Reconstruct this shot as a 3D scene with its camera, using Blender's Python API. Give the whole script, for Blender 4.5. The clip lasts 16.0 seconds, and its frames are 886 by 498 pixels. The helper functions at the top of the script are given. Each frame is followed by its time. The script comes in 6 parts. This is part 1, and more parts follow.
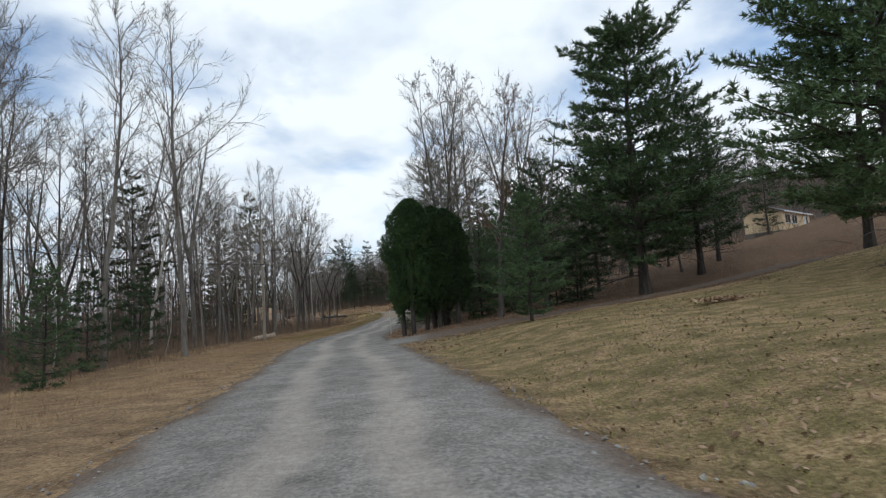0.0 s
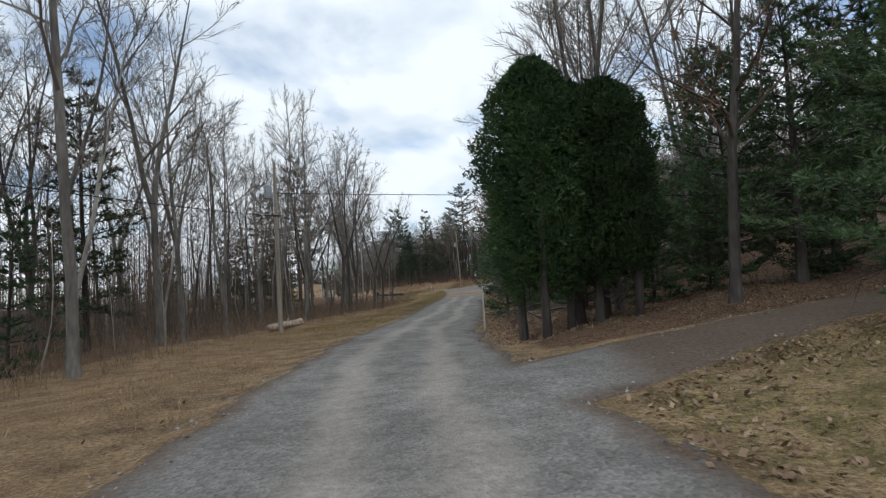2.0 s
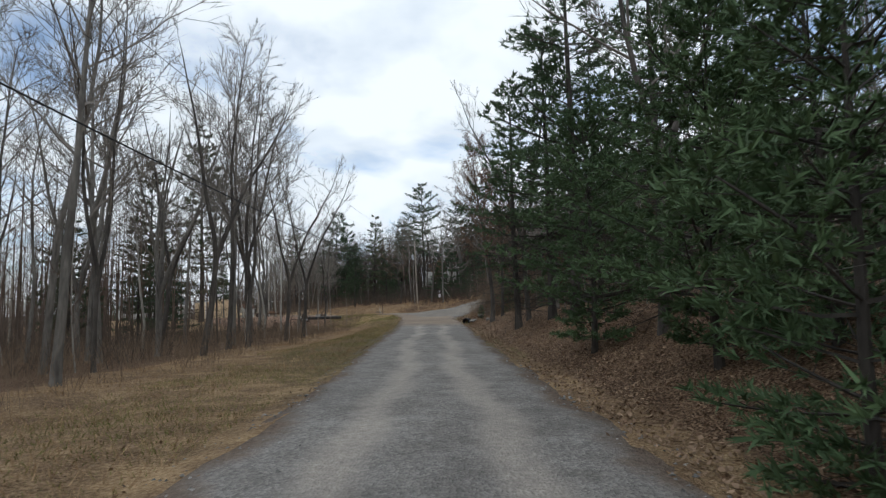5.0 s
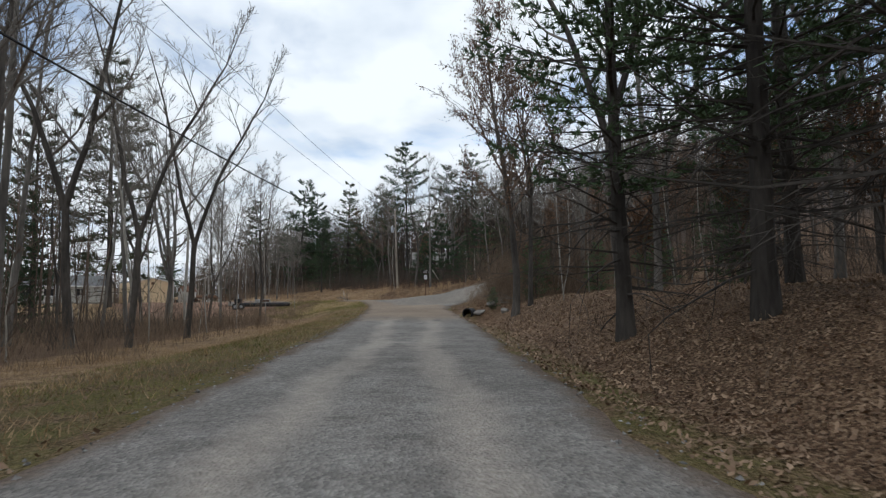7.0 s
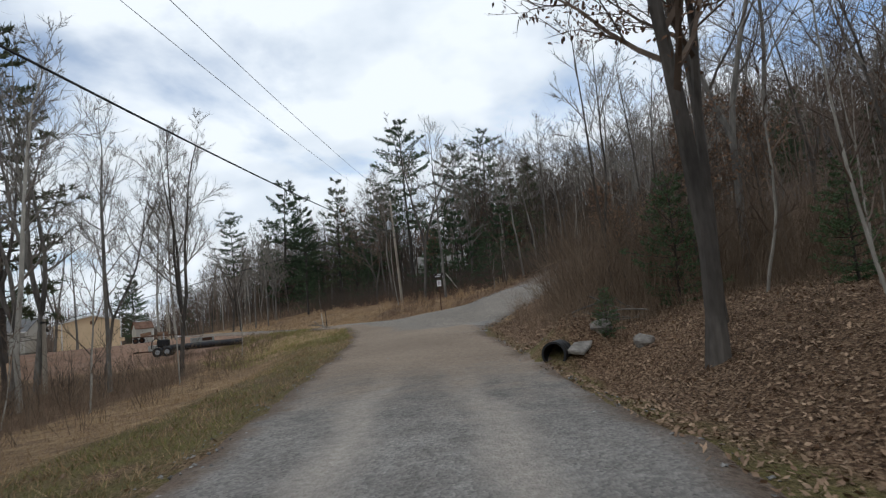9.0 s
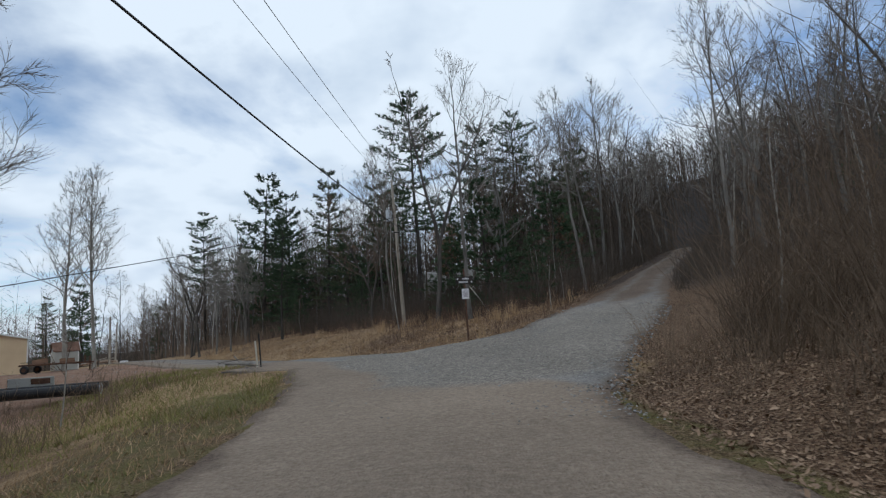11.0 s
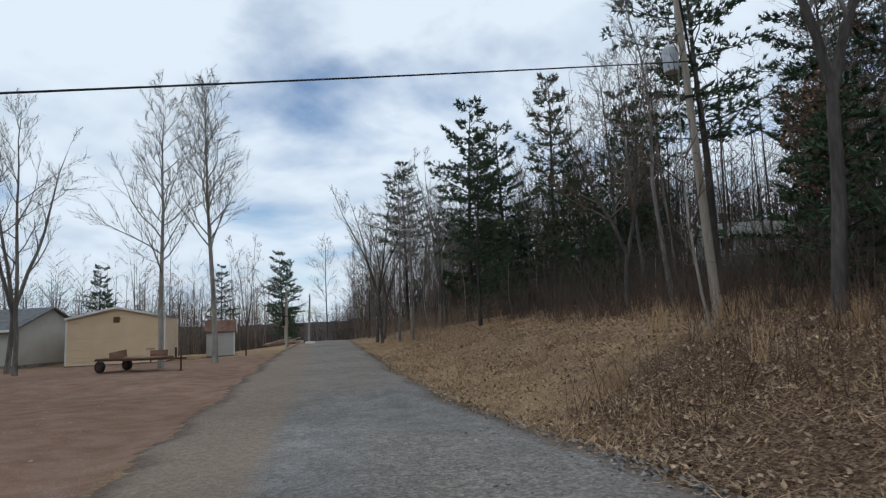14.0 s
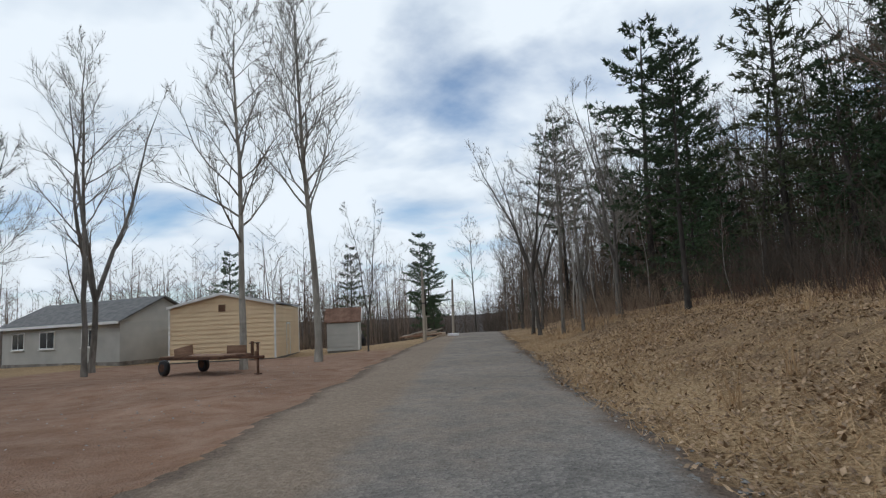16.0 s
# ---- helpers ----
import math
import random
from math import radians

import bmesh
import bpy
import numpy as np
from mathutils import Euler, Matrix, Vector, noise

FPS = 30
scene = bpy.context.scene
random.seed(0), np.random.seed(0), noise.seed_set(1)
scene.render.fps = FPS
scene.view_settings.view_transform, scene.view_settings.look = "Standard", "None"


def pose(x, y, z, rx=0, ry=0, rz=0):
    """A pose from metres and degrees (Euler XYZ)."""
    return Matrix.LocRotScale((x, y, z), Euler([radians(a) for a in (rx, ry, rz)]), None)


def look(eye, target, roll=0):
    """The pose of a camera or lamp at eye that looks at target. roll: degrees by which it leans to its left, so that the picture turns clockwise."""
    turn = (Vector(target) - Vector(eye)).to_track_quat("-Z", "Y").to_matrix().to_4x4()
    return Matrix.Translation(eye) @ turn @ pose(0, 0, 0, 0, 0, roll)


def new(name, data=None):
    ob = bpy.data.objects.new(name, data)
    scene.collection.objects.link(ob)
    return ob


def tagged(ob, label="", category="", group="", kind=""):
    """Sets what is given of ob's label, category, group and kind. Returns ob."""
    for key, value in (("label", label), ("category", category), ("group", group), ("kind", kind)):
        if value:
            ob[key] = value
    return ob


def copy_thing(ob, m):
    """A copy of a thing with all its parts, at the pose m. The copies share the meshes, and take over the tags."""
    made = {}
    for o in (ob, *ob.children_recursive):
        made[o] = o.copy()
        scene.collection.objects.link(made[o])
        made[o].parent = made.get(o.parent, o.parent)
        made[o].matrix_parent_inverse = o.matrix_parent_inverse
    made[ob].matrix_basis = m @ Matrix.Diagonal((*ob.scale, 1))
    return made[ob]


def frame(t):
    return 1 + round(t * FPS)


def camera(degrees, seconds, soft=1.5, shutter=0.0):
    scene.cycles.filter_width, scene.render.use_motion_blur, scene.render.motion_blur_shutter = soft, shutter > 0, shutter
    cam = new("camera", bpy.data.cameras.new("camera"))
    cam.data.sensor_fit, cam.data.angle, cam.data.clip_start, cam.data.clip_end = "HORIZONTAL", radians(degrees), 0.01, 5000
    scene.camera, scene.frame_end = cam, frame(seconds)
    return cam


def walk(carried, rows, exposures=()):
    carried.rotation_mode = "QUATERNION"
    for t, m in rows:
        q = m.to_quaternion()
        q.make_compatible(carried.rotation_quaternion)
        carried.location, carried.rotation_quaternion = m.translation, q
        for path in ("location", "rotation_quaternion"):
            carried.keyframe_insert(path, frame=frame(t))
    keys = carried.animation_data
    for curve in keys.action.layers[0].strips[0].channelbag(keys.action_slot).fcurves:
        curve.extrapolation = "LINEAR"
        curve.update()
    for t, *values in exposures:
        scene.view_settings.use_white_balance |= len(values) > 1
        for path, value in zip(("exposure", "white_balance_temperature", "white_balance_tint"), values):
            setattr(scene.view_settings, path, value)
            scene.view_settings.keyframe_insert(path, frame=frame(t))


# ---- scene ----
cam = camera(74.0, 16.0, soft=1.25, shutter=0.08)
PATH = [
    (0, (1.611, -1.666, 1.518), (1.555, 0.324, 1.718), -3.9),
    (0.5, (0.524, 3.675, 1.427), (0.401, 5.658, 1.65), -4.0),
    (1, (-0.466, 8.791, 1.484), (-0.68, 10.767, 1.705), -4.2),
    (1.5, (-1.477, 13.597, 1.495), (-1.724, 15.574, 1.668), -2.0),
    (2, (-2.454, 18.262, 1.595), (-2.702, 20.241, 1.733), -3.5),
    (2.5, (-3.47, 22.623, 1.53), (-3.692, 24.605, 1.685), -1.3),
    (3, (-4.538, 27.397, 1.584), (-4.75, 29.372, 1.821), -1.4),
    (3.5, (-5.583, 32.201, 1.625), (-5.767, 34.168, 1.935), -1.5),
    (4, (-6.526, 36.803, 1.733), (-6.658, 38.786, 1.96), -0.8),
    (4.2, (-6.843, 38.529, 1.758), (-6.951, 40.515, 1.976), -0.5),
    (6.3, (-7.185, 61.584, 1.333), (-7.221, 63.575, 1.52), -2.1),
    (6.5, (-7.373, 63.739, 1.339), (-7.407, 65.731, 1.517), -1.4),
    (7, (-7.931, 68.845, 1.443), (-7.96, 70.837, 1.62), -0.4),
    (7.5, (-8.375, 73.868, 1.646), (-8.412, 75.858, 1.842), -2.5),
    (8, (-8.749, 78.681, 1.841), (-8.788, 80.67, 2.05), -4.3),
    (8.5, (-8.995, 83.499, 2.019), (-9.039, 85.489, 2.215), -5.4),
    (9, (-9.191, 88.345, 2.077), (-9.238, 90.335, 2.281), -5.4),
    (9.2, (-9.252, 90.279, 2.039), (-9.303, 92.267, 2.25), -5.6),
    (11.3, (-10.973, 109.442, 2.34), (-11.063, 111.416, 2.647), -3.1),
    (11.5, (-11.094, 111.136, 2.401), (-11.211, 113.108, 2.714), -2.7),
    (12, (-11.639, 115.195, 2.624), (-11.847, 117.16, 2.934), -1.0),
    (12.5, (-12.312, 119.235, 2.751), (-12.651, 121.179, 3.074), 0.4),
    (13, (-12.962, 122.956, 2.89), (-13.452, 124.869, 3.207), 0.3),
    (13.5, (-13.981, 126.665, 3.079), (-14.649, 128.527, 3.375), -1.0),
    (14, (-15.269, 130.043, 3.386), (-16.109, 131.841, 3.63), -2.4),
    (14.5, (-16.743, 132.816, 3.487), (-17.698, 134.563, 3.685), -4.5),
    (15, (-18.073, 135.204, 3.438), (-19.15, 136.879, 3.621), -4.7),
    (15.5, (-19.557, 137.329, 3.251), (-20.748, 138.923, 3.448), -3.7),
    (16, (-21.133, 139.385, 3.052), (-22.404, 140.91, 3.293), -3.0),
]
EXPOSURES = [(0, -0.3, 5900, 6), (4, -0.3, 5900, 6), (9, -0.35, 5950, 7), (11.3, -0.55, 5550, 5), (13.5, -0.58, 5560, 5), (15, -0.48, 5820, 6), (16, -0.45, 5850, 6)]
walk(cam, [(t, look(eye, target, roll)) for t, eye, target, roll in PATH], EXPOSURES)

# ---- world and sun: a bright broken overcast with blue gaps ----
SUN_EL, SUN_AZ = 42.0, 205.0
world = bpy.data.worlds.new("sky")
scene.world = world
world.use_nodes = True
wn, wl = world.node_tree.nodes, world.node_tree.links
wn.clear()


def wnode(kind, **props):
    n = wn.new(kind)
    for k, v in props.items():
        if k == "op":
            n.operation = v
        elif k == "blend":
            n.blend_type = v
    return n


sky_tex = wn.new("ShaderNodeTexSky")
sky_tex.sky_type = "NISHITA"
sky_tex.sun_disc = False
sky_tex.sun_elevation = radians(SUN_EL)
sky_tex.sun_rotation = radians(SUN_AZ)
sky_tex.air_density, sky_tex.dust_density, sky_tex.ozone_density = 1.0, 0.6, 1.5
coord = wn.new("ShaderNodeTexCoord")
split = wn.new("ShaderNodeSeparateXYZ")
wl.new(coord.outputs["Generated"], split.inputs[0])
up = wnode("ShaderNodeMath", op="MAXIMUM")
wl.new(split.outputs["Z"], up.inputs[0])
up.inputs[1].default_value = 0.0
lift = wnode("ShaderNodeMath", op="ADD")
wl.new(up.outputs[0], lift.inputs[0])
lift.inputs[1].default_value = 0.22
flat = wn.new("ShaderNodeCombineXYZ")
for ax in ("X", "Y"):
    dv = wnode("ShaderNodeMath", op="DIVIDE")
    wl.new(split.outputs[ax], dv.inputs[0])
    wl.new(lift.outputs[0], dv.inputs[1])
    wl.new(dv.outputs[0], flat.inputs[ax])
cloud = wn.new("ShaderNodeTexNoise")
cloud.inputs["Scale"].default_value = 1.15
cloud.inputs["Detail"].default_value = 7.0
cloud.inputs["Roughness"].default_value = 0.52
cloud.inputs["Distortion"].default_value = 0.25
wl.new(flat.outputs[0], cloud.inputs["Vector"])
cover = wn.new("ShaderNodeValToRGB")
cover.color_ramp.elements[0].position, cover.color_ramp.elements[0].color = 0.31, (0, 0, 0, 1)
cover.color_ramp.elements[1].position, cover.color_ramp.elements[1].color = 0.48, (1, 1, 1, 1)
wl.new(cloud.outputs["Fac"], cover.inputs["Fac"])
shade = wn.new("ShaderNodeTexNoise")
shade.inputs["Scale"].default_value = 2.3
shade.inputs["Detail"].default_value = 5.0
wl.new(flat.outputs[0], shade.inputs["Vector"])
body = wn.new("ShaderNodeValToRGB")
body.color_ramp.elements[0].position, body.color_ramp.elements[0].color = 0.30, (0.74, 0.79, 0.86, 1)
body.color_ramp.elements[1].position, body.color_ramp.elements[1].color = 0.52, (1.08, 1.08, 1.08, 1)
wl.new(shade.outputs["Fac"], body.inputs["Fac"])
blue = wn.new("ShaderNodeVectorMath")
blue.operation = "SCALE"
wl.new(sky_tex.outputs[0], blue.inputs[0])
blue.inputs["Scale"].default_value = 0.15
mixw = wn.new("ShaderNodeMix")
mixw.data_type = "RGBA"
wl.new(cover.outputs["Color"], mixw.inputs["Factor"])
wl.new(blue.outputs[0], mixw.inputs["A"])
wl.new(body.outputs["Color"], mixw.inputs["B"])
backg = wn.new("ShaderNodeBackground")
backg.inputs["Strength"].default_value = 1.15
wl.new(mixw.outputs["Result"], backg.inputs["Color"])
wout = wn.new("ShaderNodeOutputWorld")
wl.new(backg.outputs[0], wout.inputs[0])

sun_data = bpy.data.lights.new("sun", "SUN")
sun_data.energy, sun_data.angle, sun_data.color = 0.45, radians(14), (1.0, 0.95, 0.87)
sun = new("sun", sun_data)
_az, _el = radians(SUN_AZ), radians(SUN_EL)
_to_sun = Vector((math.sin(_az) * math.cos(_el), math.cos(_az) * math.cos(_el), math.sin(_el)))
sun.matrix_world = look(_to_sun * 100, (0, 0, 0))

# ---- materials ----
def material(name, dark, light, scale=4.0, rough=0.9, bump=0.0, bump_scale=None, fine=0.0, metal=0.0, vary=0.0, stretch=(1, 1, 1), spec=0.3):
    """A two-scale noise material: dark to light over large patches, fine grain on top, with bump."""
    m = bpy.data.materials.new(name)
    m.use_nodes = True
    n, l = m.node_tree.nodes, m.node_tree.links
    bsdf = n["Principled BSDF"]
    bsdf.inputs["Roughness"].default_value = rough
    bsdf.inputs["Metallic"].default_value = metal
    bsdf.inputs["Specular IOR Level"].default_value = spec
    tc = n.new("ShaderNodeTexCoord")
    mp = n.new("ShaderNodeMapping")
    mp.inputs["Scale"].default_value = stretch
    l.new(tc.outputs["Object"], mp.inputs["Vector"])
    big = n.new("ShaderNodeTexNoise")
    big.inputs["Scale"].default_value = scale
    big.inputs["Detail"].default_value = 6.0
    l.new(mp.outputs[0], big.inputs["Vector"])
    ramp = n.new("ShaderNodeValToRGB")
    ramp.color_ramp.elements[0].position, ramp.color_ramp.elements[0].color = 0.3, (*dark, 1)
    ramp.color_ramp.elements[1].position, ramp.color_ramp.elements[1].color = 0.7, (*light, 1)
    l.new(big.outputs["Fac"], ramp.inputs["Fac"])
    out = ramp.outputs["Color"]
    small = n.new("ShaderNodeTexNoise")
    small.inputs["Scale"].default_value = bump_scale or scale * 9
    small.inputs["Detail"].default_value = 4.0
    l.new(mp.outputs[0], small.inputs["Vector"])
    if fine:
        mul = n.new("ShaderNodeMapRange")
        mul.inputs["From Min"].default_value, mul.inputs["From Max"].default_value = 0.25, 0.75
        mul.inputs["To Min"].default_value, mul.inputs["To Max"].default_value = 1 - fine, 1 + fine
        l.new(small.outputs["Fac"], mul.inputs["Value"])
        vm = n.new("ShaderNodeVectorMath")
        vm.operation = "SCALE"
        l.new(out, vm.inputs[0])
        l.new(mul.outputs[0], vm.inputs["Scale"])
        out = vm.outputs[0]
    if vary:
        info = n.new("ShaderNodeObjectInfo")
        isl = n.new("ShaderNodeNewGeometry")
        add = n.new("ShaderNodeMath")
        add.operation = "ADD"
        l.new(info.outputs["Random"], add.inputs[0])
        l.new(isl.outputs["Random Per Island"], add.inputs[1])
        mr = n.new("ShaderNodeMapRange")
        mr.inputs["From Max"].default_value = 2.0
        mr.inputs["To Min"].default_value, mr.inputs["To Max"].default_value = 1 - vary, 1 + vary
        l.new(add.outputs[0], mr.inputs["Value"])
        vm = n.new("ShaderNodeVectorMath")
        vm.operation = "SCALE"
        l.new(out, vm.inputs[0])
        l.new(mr.outputs[0], vm.inputs["Scale"])
        out = vm.outputs[0]
    l.new(out, bsdf.inputs["Base Color"])
    if bump:
        bp = n.new("ShaderNodeBump")
        bp.inputs["Strength"].default_value = 1.0
        bp.inputs["Distance"].default_value = bump
        l.new(small.outputs["Fac"], bp.inputs["Height"])
        l.new(bp.outputs[0], bsdf.inputs["Normal"])
    return m


bark_grey = material("bark_grey", (0.092, 0.083, 0.074), (0.25, 0.228, 0.20), 1.2, 0.95, 0.02, 9, 0.35, vary=0.25, stretch=(1, 1, 0.25))
bark_brown = material("bark_brown", (0.050, 0.044, 0.039), (0.132, 0.115, 0.099), 1.5, 0.95, 0.02, 10, 0.35, vary=0.2, stretch=(1, 1, 0.25))
# Brown bark made darker: the canopy's shade on evergreen trunks, put into the colour.
bark_pine_shaded = material("bark_pine_shaded", (0.030, 0.026, 0.023), (0.090, 0.078, 0.067), 1.5, 0.95, 0.02, 10, 0.35, vary=0.2, stretch=(1, 1, 0.25))
bark_pale = material("bark_pale", (0.22, 0.20, 0.17), (0.42, 0.39, 0.34), 1.2, 0.9, 0.012, 8, 0.3, vary=0.15, stretch=(1, 1, 0.3))
twig_grey = material("twig_grey", (0.14, 0.122, 0.105), (0.26, 0.23, 0.198), 1.5, 0.95, vary=0.2)
twig_pale = material("twig_pale", (0.19, 0.172, 0.15), (0.32, 0.295, 0.26), 1.5, 0.95, vary=0.2)
twig_brown = material("twig_brown", (0.085, 0.062, 0.047), (0.175, 0.13, 0.098), 1.5, 0.95, vary=0.3)
needle_pine = material("needle_pine", (0.048, 0.085, 0.036), (0.125, 0.185, 0.082), 0.7, 0.7, vary=0.45)
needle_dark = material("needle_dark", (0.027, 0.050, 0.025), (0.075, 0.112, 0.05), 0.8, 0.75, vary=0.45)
needle_grey = material("needle_grey", (0.05, 0.065, 0.035), (0.105, 0.115, 0.06), 0.7, 0.8, vary=0.4)
spray_cedar = material("spray_cedar", (0.020, 0.042, 0.016), (0.06, 0.10, 0.032), 0.9, 0.8, vary=0.5)
leaf_brown = material("leaf_brown", (0.10, 0.055, 0.03), (0.23, 0.13, 0.072), 3.0, 0.85, vary=0.4)
leaf_litter = material("leaf_litter", (0.15, 0.088, 0.053), (0.43, 0.30, 0.195), 2.2, 0.85, vary=0.5)
leaf_pale = material("leaf_pale", (0.15, 0.09, 0.052), (0.49, 0.355, 0.23), 6.0, 0.85, vary=0.8)
grass_tan = material("grass_tan", (0.28, 0.175, 0.088), (0.54, 0.38, 0.22), 0.6, 0.9, vary=0.35)
grass_green = material("grass_green", (0.12, 0.12, 0.035), (0.30, 0.27, 0.09), 0.6, 0.9, vary=0.35)
# Stem colour lowered to stand in for the gloom between the trunks.
brush_shaded = material("brush_shaded", (0.055, 0.043, 0.034), (0.125, 0.098, 0.075), 1.0, 0.95, vary=0.35)
bramble = material("bramble", (0.085, 0.05, 0.035), (0.19, 0.118, 0.082), 1.0, 0.95, vary=0.35)
stem_brown = material("stem_brown", (0.12, 0.083, 0.055), (0.26, 0.19, 0.13), 1.0, 0.95, vary=0.35)
pole_wood = material("pole_wood", (0.24, 0.20, 0.16), (0.42, 0.37, 0.30), 1.5, 0.9, 0.006, 14, 0.25, stretch=(3, 3, 0.2))
log_pale = material("log_pale", (0.36, 0.27, 0.19), (0.58, 0.47, 0.36), 2.5, 0.9, 0.02, 9, 0.2)
steel_grey = material("steel_grey", (0.33, 0.35, 0.37), (0.48, 0.50, 0.52), 4, 0.5, 0.0, None, 0.1, metal=0.4)
black_pipe = material("black_pipe", (0.012, 0.012, 0.013), (0.03, 0.03, 0.032), 3, 0.55)
cable_black = material("cable_black", (0.012, 0.012, 0.013), (0.025, 0.025, 0.027), 3, 0.6)
siding_tan = material("siding_tan", (0.70, 0.53, 0.33), (0.78, 0.61, 0.39), 0.8, 0.65, 0.003, 30, 0.05)
siding_grey = material("siding_grey", (0.40, 0.39, 0.36), (0.50, 0.49, 0.45), 0.8, 0.7, 0.003, 30, 0.05)
trim_white = material("trim_white", (0.68, 0.67, 0.64), (0.82, 0.81, 0.79), 2, 0.6)
shingle_brown = material("shingle_brown", (0.12, 0.065, 0.045), (0.22, 0.13, 0.09), 3, 0.9, 0.01, 22, 0.25)
shingle_grey = material("shingle_grey", (0.10, 0.10, 0.10), (0.19, 0.185, 0.18), 3, 0.9, 0.01, 22, 0.25)
shingle_pale = material("shingle_pale", (0.17, 0.16, 0.145), (0.30, 0.285, 0.26), 3, 0.9, 0.01, 22, 0.25)
dark_glass = material("dark_glass", (0.02, 0.022, 0.025), (0.035, 0.038, 0.042), 2, 0.12, spec=0.6)
rust_steel = material("rust_steel", (0.05, 0.028, 0.02), (0.15, 0.075, 0.045), 5, 0.85, 0.004, 30, 0.3)
plank_brown = material("plank_brown", (0.16, 0.09, 0.055), (0.33, 0.21, 0.14), 2, 0.9, 0.004, 30, 0.25, stretch=(0.4, 4, 4))
sign_white = material("sign_white", (0.66, 0.64, 0.64), (0.78, 0.76, 0.76), 3, 0.5)
sign_dark = material("sign_dark", (0.025, 0.02, 0.018), (0.05, 0.04, 0.035), 3, 0.7)
bar_grey = material("bar_grey", (0.22, 0.17, 0.19), (0.34, 0.28, 0.30), 5, 0.7)
stone_grey = material("stone_grey", (0.13, 0.115, 0.10), (0.29, 0.265, 0.235), 2.5, 0.9, 0.02, 12, 0.25, vary=0.25)
gravel_chip = material("gravel_chip", (0.09, 0.085, 0.08), (0.46, 0.44, 0.41), 9.0, 0.9, vary=0.6)
white_post = material("white_post", (0.50, 0.46, 0.38), (0.68, 0.64, 0.55), 3, 0.85, 0.003, 30, 0.15)


def ground_material(name, road):
    """Gravel, dirt, dry grass and leaf litter, blended by the painted kinds of ground, with the woods' shade as a dark
    tone.
    """
    m = bpy.data.materials.new(name)
    m.use_nodes = True
    n, l = m.node_tree.nodes, m.node_tree.links
    bsdf = n["Principled BSDF"]
    bsdf.inputs["Roughness"].default_value = 0.95
    bsdf.inputs["Specular IOR Level"].default_value = 0.15
    tc = n.new("ShaderNodeTexCoord")

    def noise_tex(scale, detail=5.0, rough=0.6):
        t = n.new("ShaderNodeTexNoise")
        t.inputs["Scale"].default_value, t.inputs["Detail"].default_value, t.inputs["Roughness"].default_value = scale, detail, rough
        l.new(tc.outputs["Object"], t.inputs["Vector"])
        return t.outputs["Fac"]

    def ramp(fac, *stops):
        r = n.new("ShaderNodeValToRGB")
        while len(r.color_ramp.elements) < len(stops):
            r.color_ramp.elements.new(0.5)
        for e, (p, c) in zip(r.color_ramp.elements, stops):
            e.position, e.color = p, (*c, 1)
        l.new(fac, r.inputs["Fac"])
        return r.outputs["Color"]

    def mix(fac, a, b, blend="MIX"):
        x = n.new("ShaderNodeMix")
        x.data_type, x.blend_type = "RGBA", blend
        if isinstance(fac, float):
            x.inputs["Factor"].default_value = fac
        else:
            l.new(fac, x.inputs["Factor"])
        l.new(a, x.inputs["A"])
        l.new(b, x.inputs["B"])
        return x.outputs["Result"]

    def attr(key):
        a = n.new("ShaderNodeAttribute")
        a.attribute_name = key
        return a.outputs["Fac"]

    def soft(fac, wob, lo=0.35, hi=0.65, amount=0.5):
        """A mask with a ragged edge."""
        s = n.new("ShaderNodeMath")
        s.operation = "MULTIPLY_ADD"
        l.new(wob, s.inputs[0])
        s.inputs[1].default_value = amount
        l.new(fac, s.inputs[2])
        r = n.new("ShaderNodeMapRange")
        r.interpolation_type = "SMOOTHSTEP"
        r.inputs["From Min"].default_value, r.inputs["From Max"].default_value = lo + amount / 2, hi + amount / 2
        l.new(s.outputs[0], r.inputs["Value"])
        return r.outputs[0]

    mid, fine, wide, tiny = noise_tex(1.3), noise_tex(14.0), noise_tex(0.18, 4), noise_tex(60.0, 3)
    stones = n.new("ShaderNodeTexVoronoi")
    stones.inputs["Scale"].default_value = 26.0
    l.new(tc.outputs["Object"], stones.inputs["Vector"])
    if road:
        base = ramp(mid, (0.3, (0.205, 0.19, 0.174)), (0.7, (0.315, 0.296, 0.274)))
        chips = ramp(stones.outputs["Color"], (0.0, (0.45, 0.45, 0.47)), (0.5, (0.95, 0.95, 0.95)), (1.0, (1.5, 1.48, 1.45)))
        col = mix(0.75, base, chips, "MULTIPLY")
        packed = ramp(fine, (0.3, (0.30, 0.266, 0.232)), (0.7, (0.46, 0.415, 0.37)))
        col = mix(soft(attr("rut"), mid, 0.3, 0.8, 0.5), col, packed)
        tan = ramp(fine, (0.3, (0.225, 0.172, 0.128)), (0.7, (0.355, 0.285, 0.22)))
        col = mix(soft(attr("tan"), mid, 0.3, 0.75, 0.5), col, tan)
        lumps = ramp(noise_tex(5.5, 6.0, 0.75), (0.3, (0.62, 0.61, 0.60)), (0.7, (1.32, 1.31, 1.28)))
        blue_stone = mix(0.95, ramp(fine, (0.3, (0.19, 0.168, 0.143)), (0.7, (0.335, 0.30, 0.26))), chips, "MULTIPLY")
        blue_stone = mix(0.8, blue_stone, lumps, "MULTIPLY")
        col = mix(0.5, col, lumps, "MULTIPLY")
        col = mix(soft(attr("fresh"), mid, 0.3, 0.7, 0.6), col, blue_stone)
        earth = ramp(fine, (0.3, (0.10, 0.072, 0.053)), (0.7, (0.225, 0.17, 0.13)))
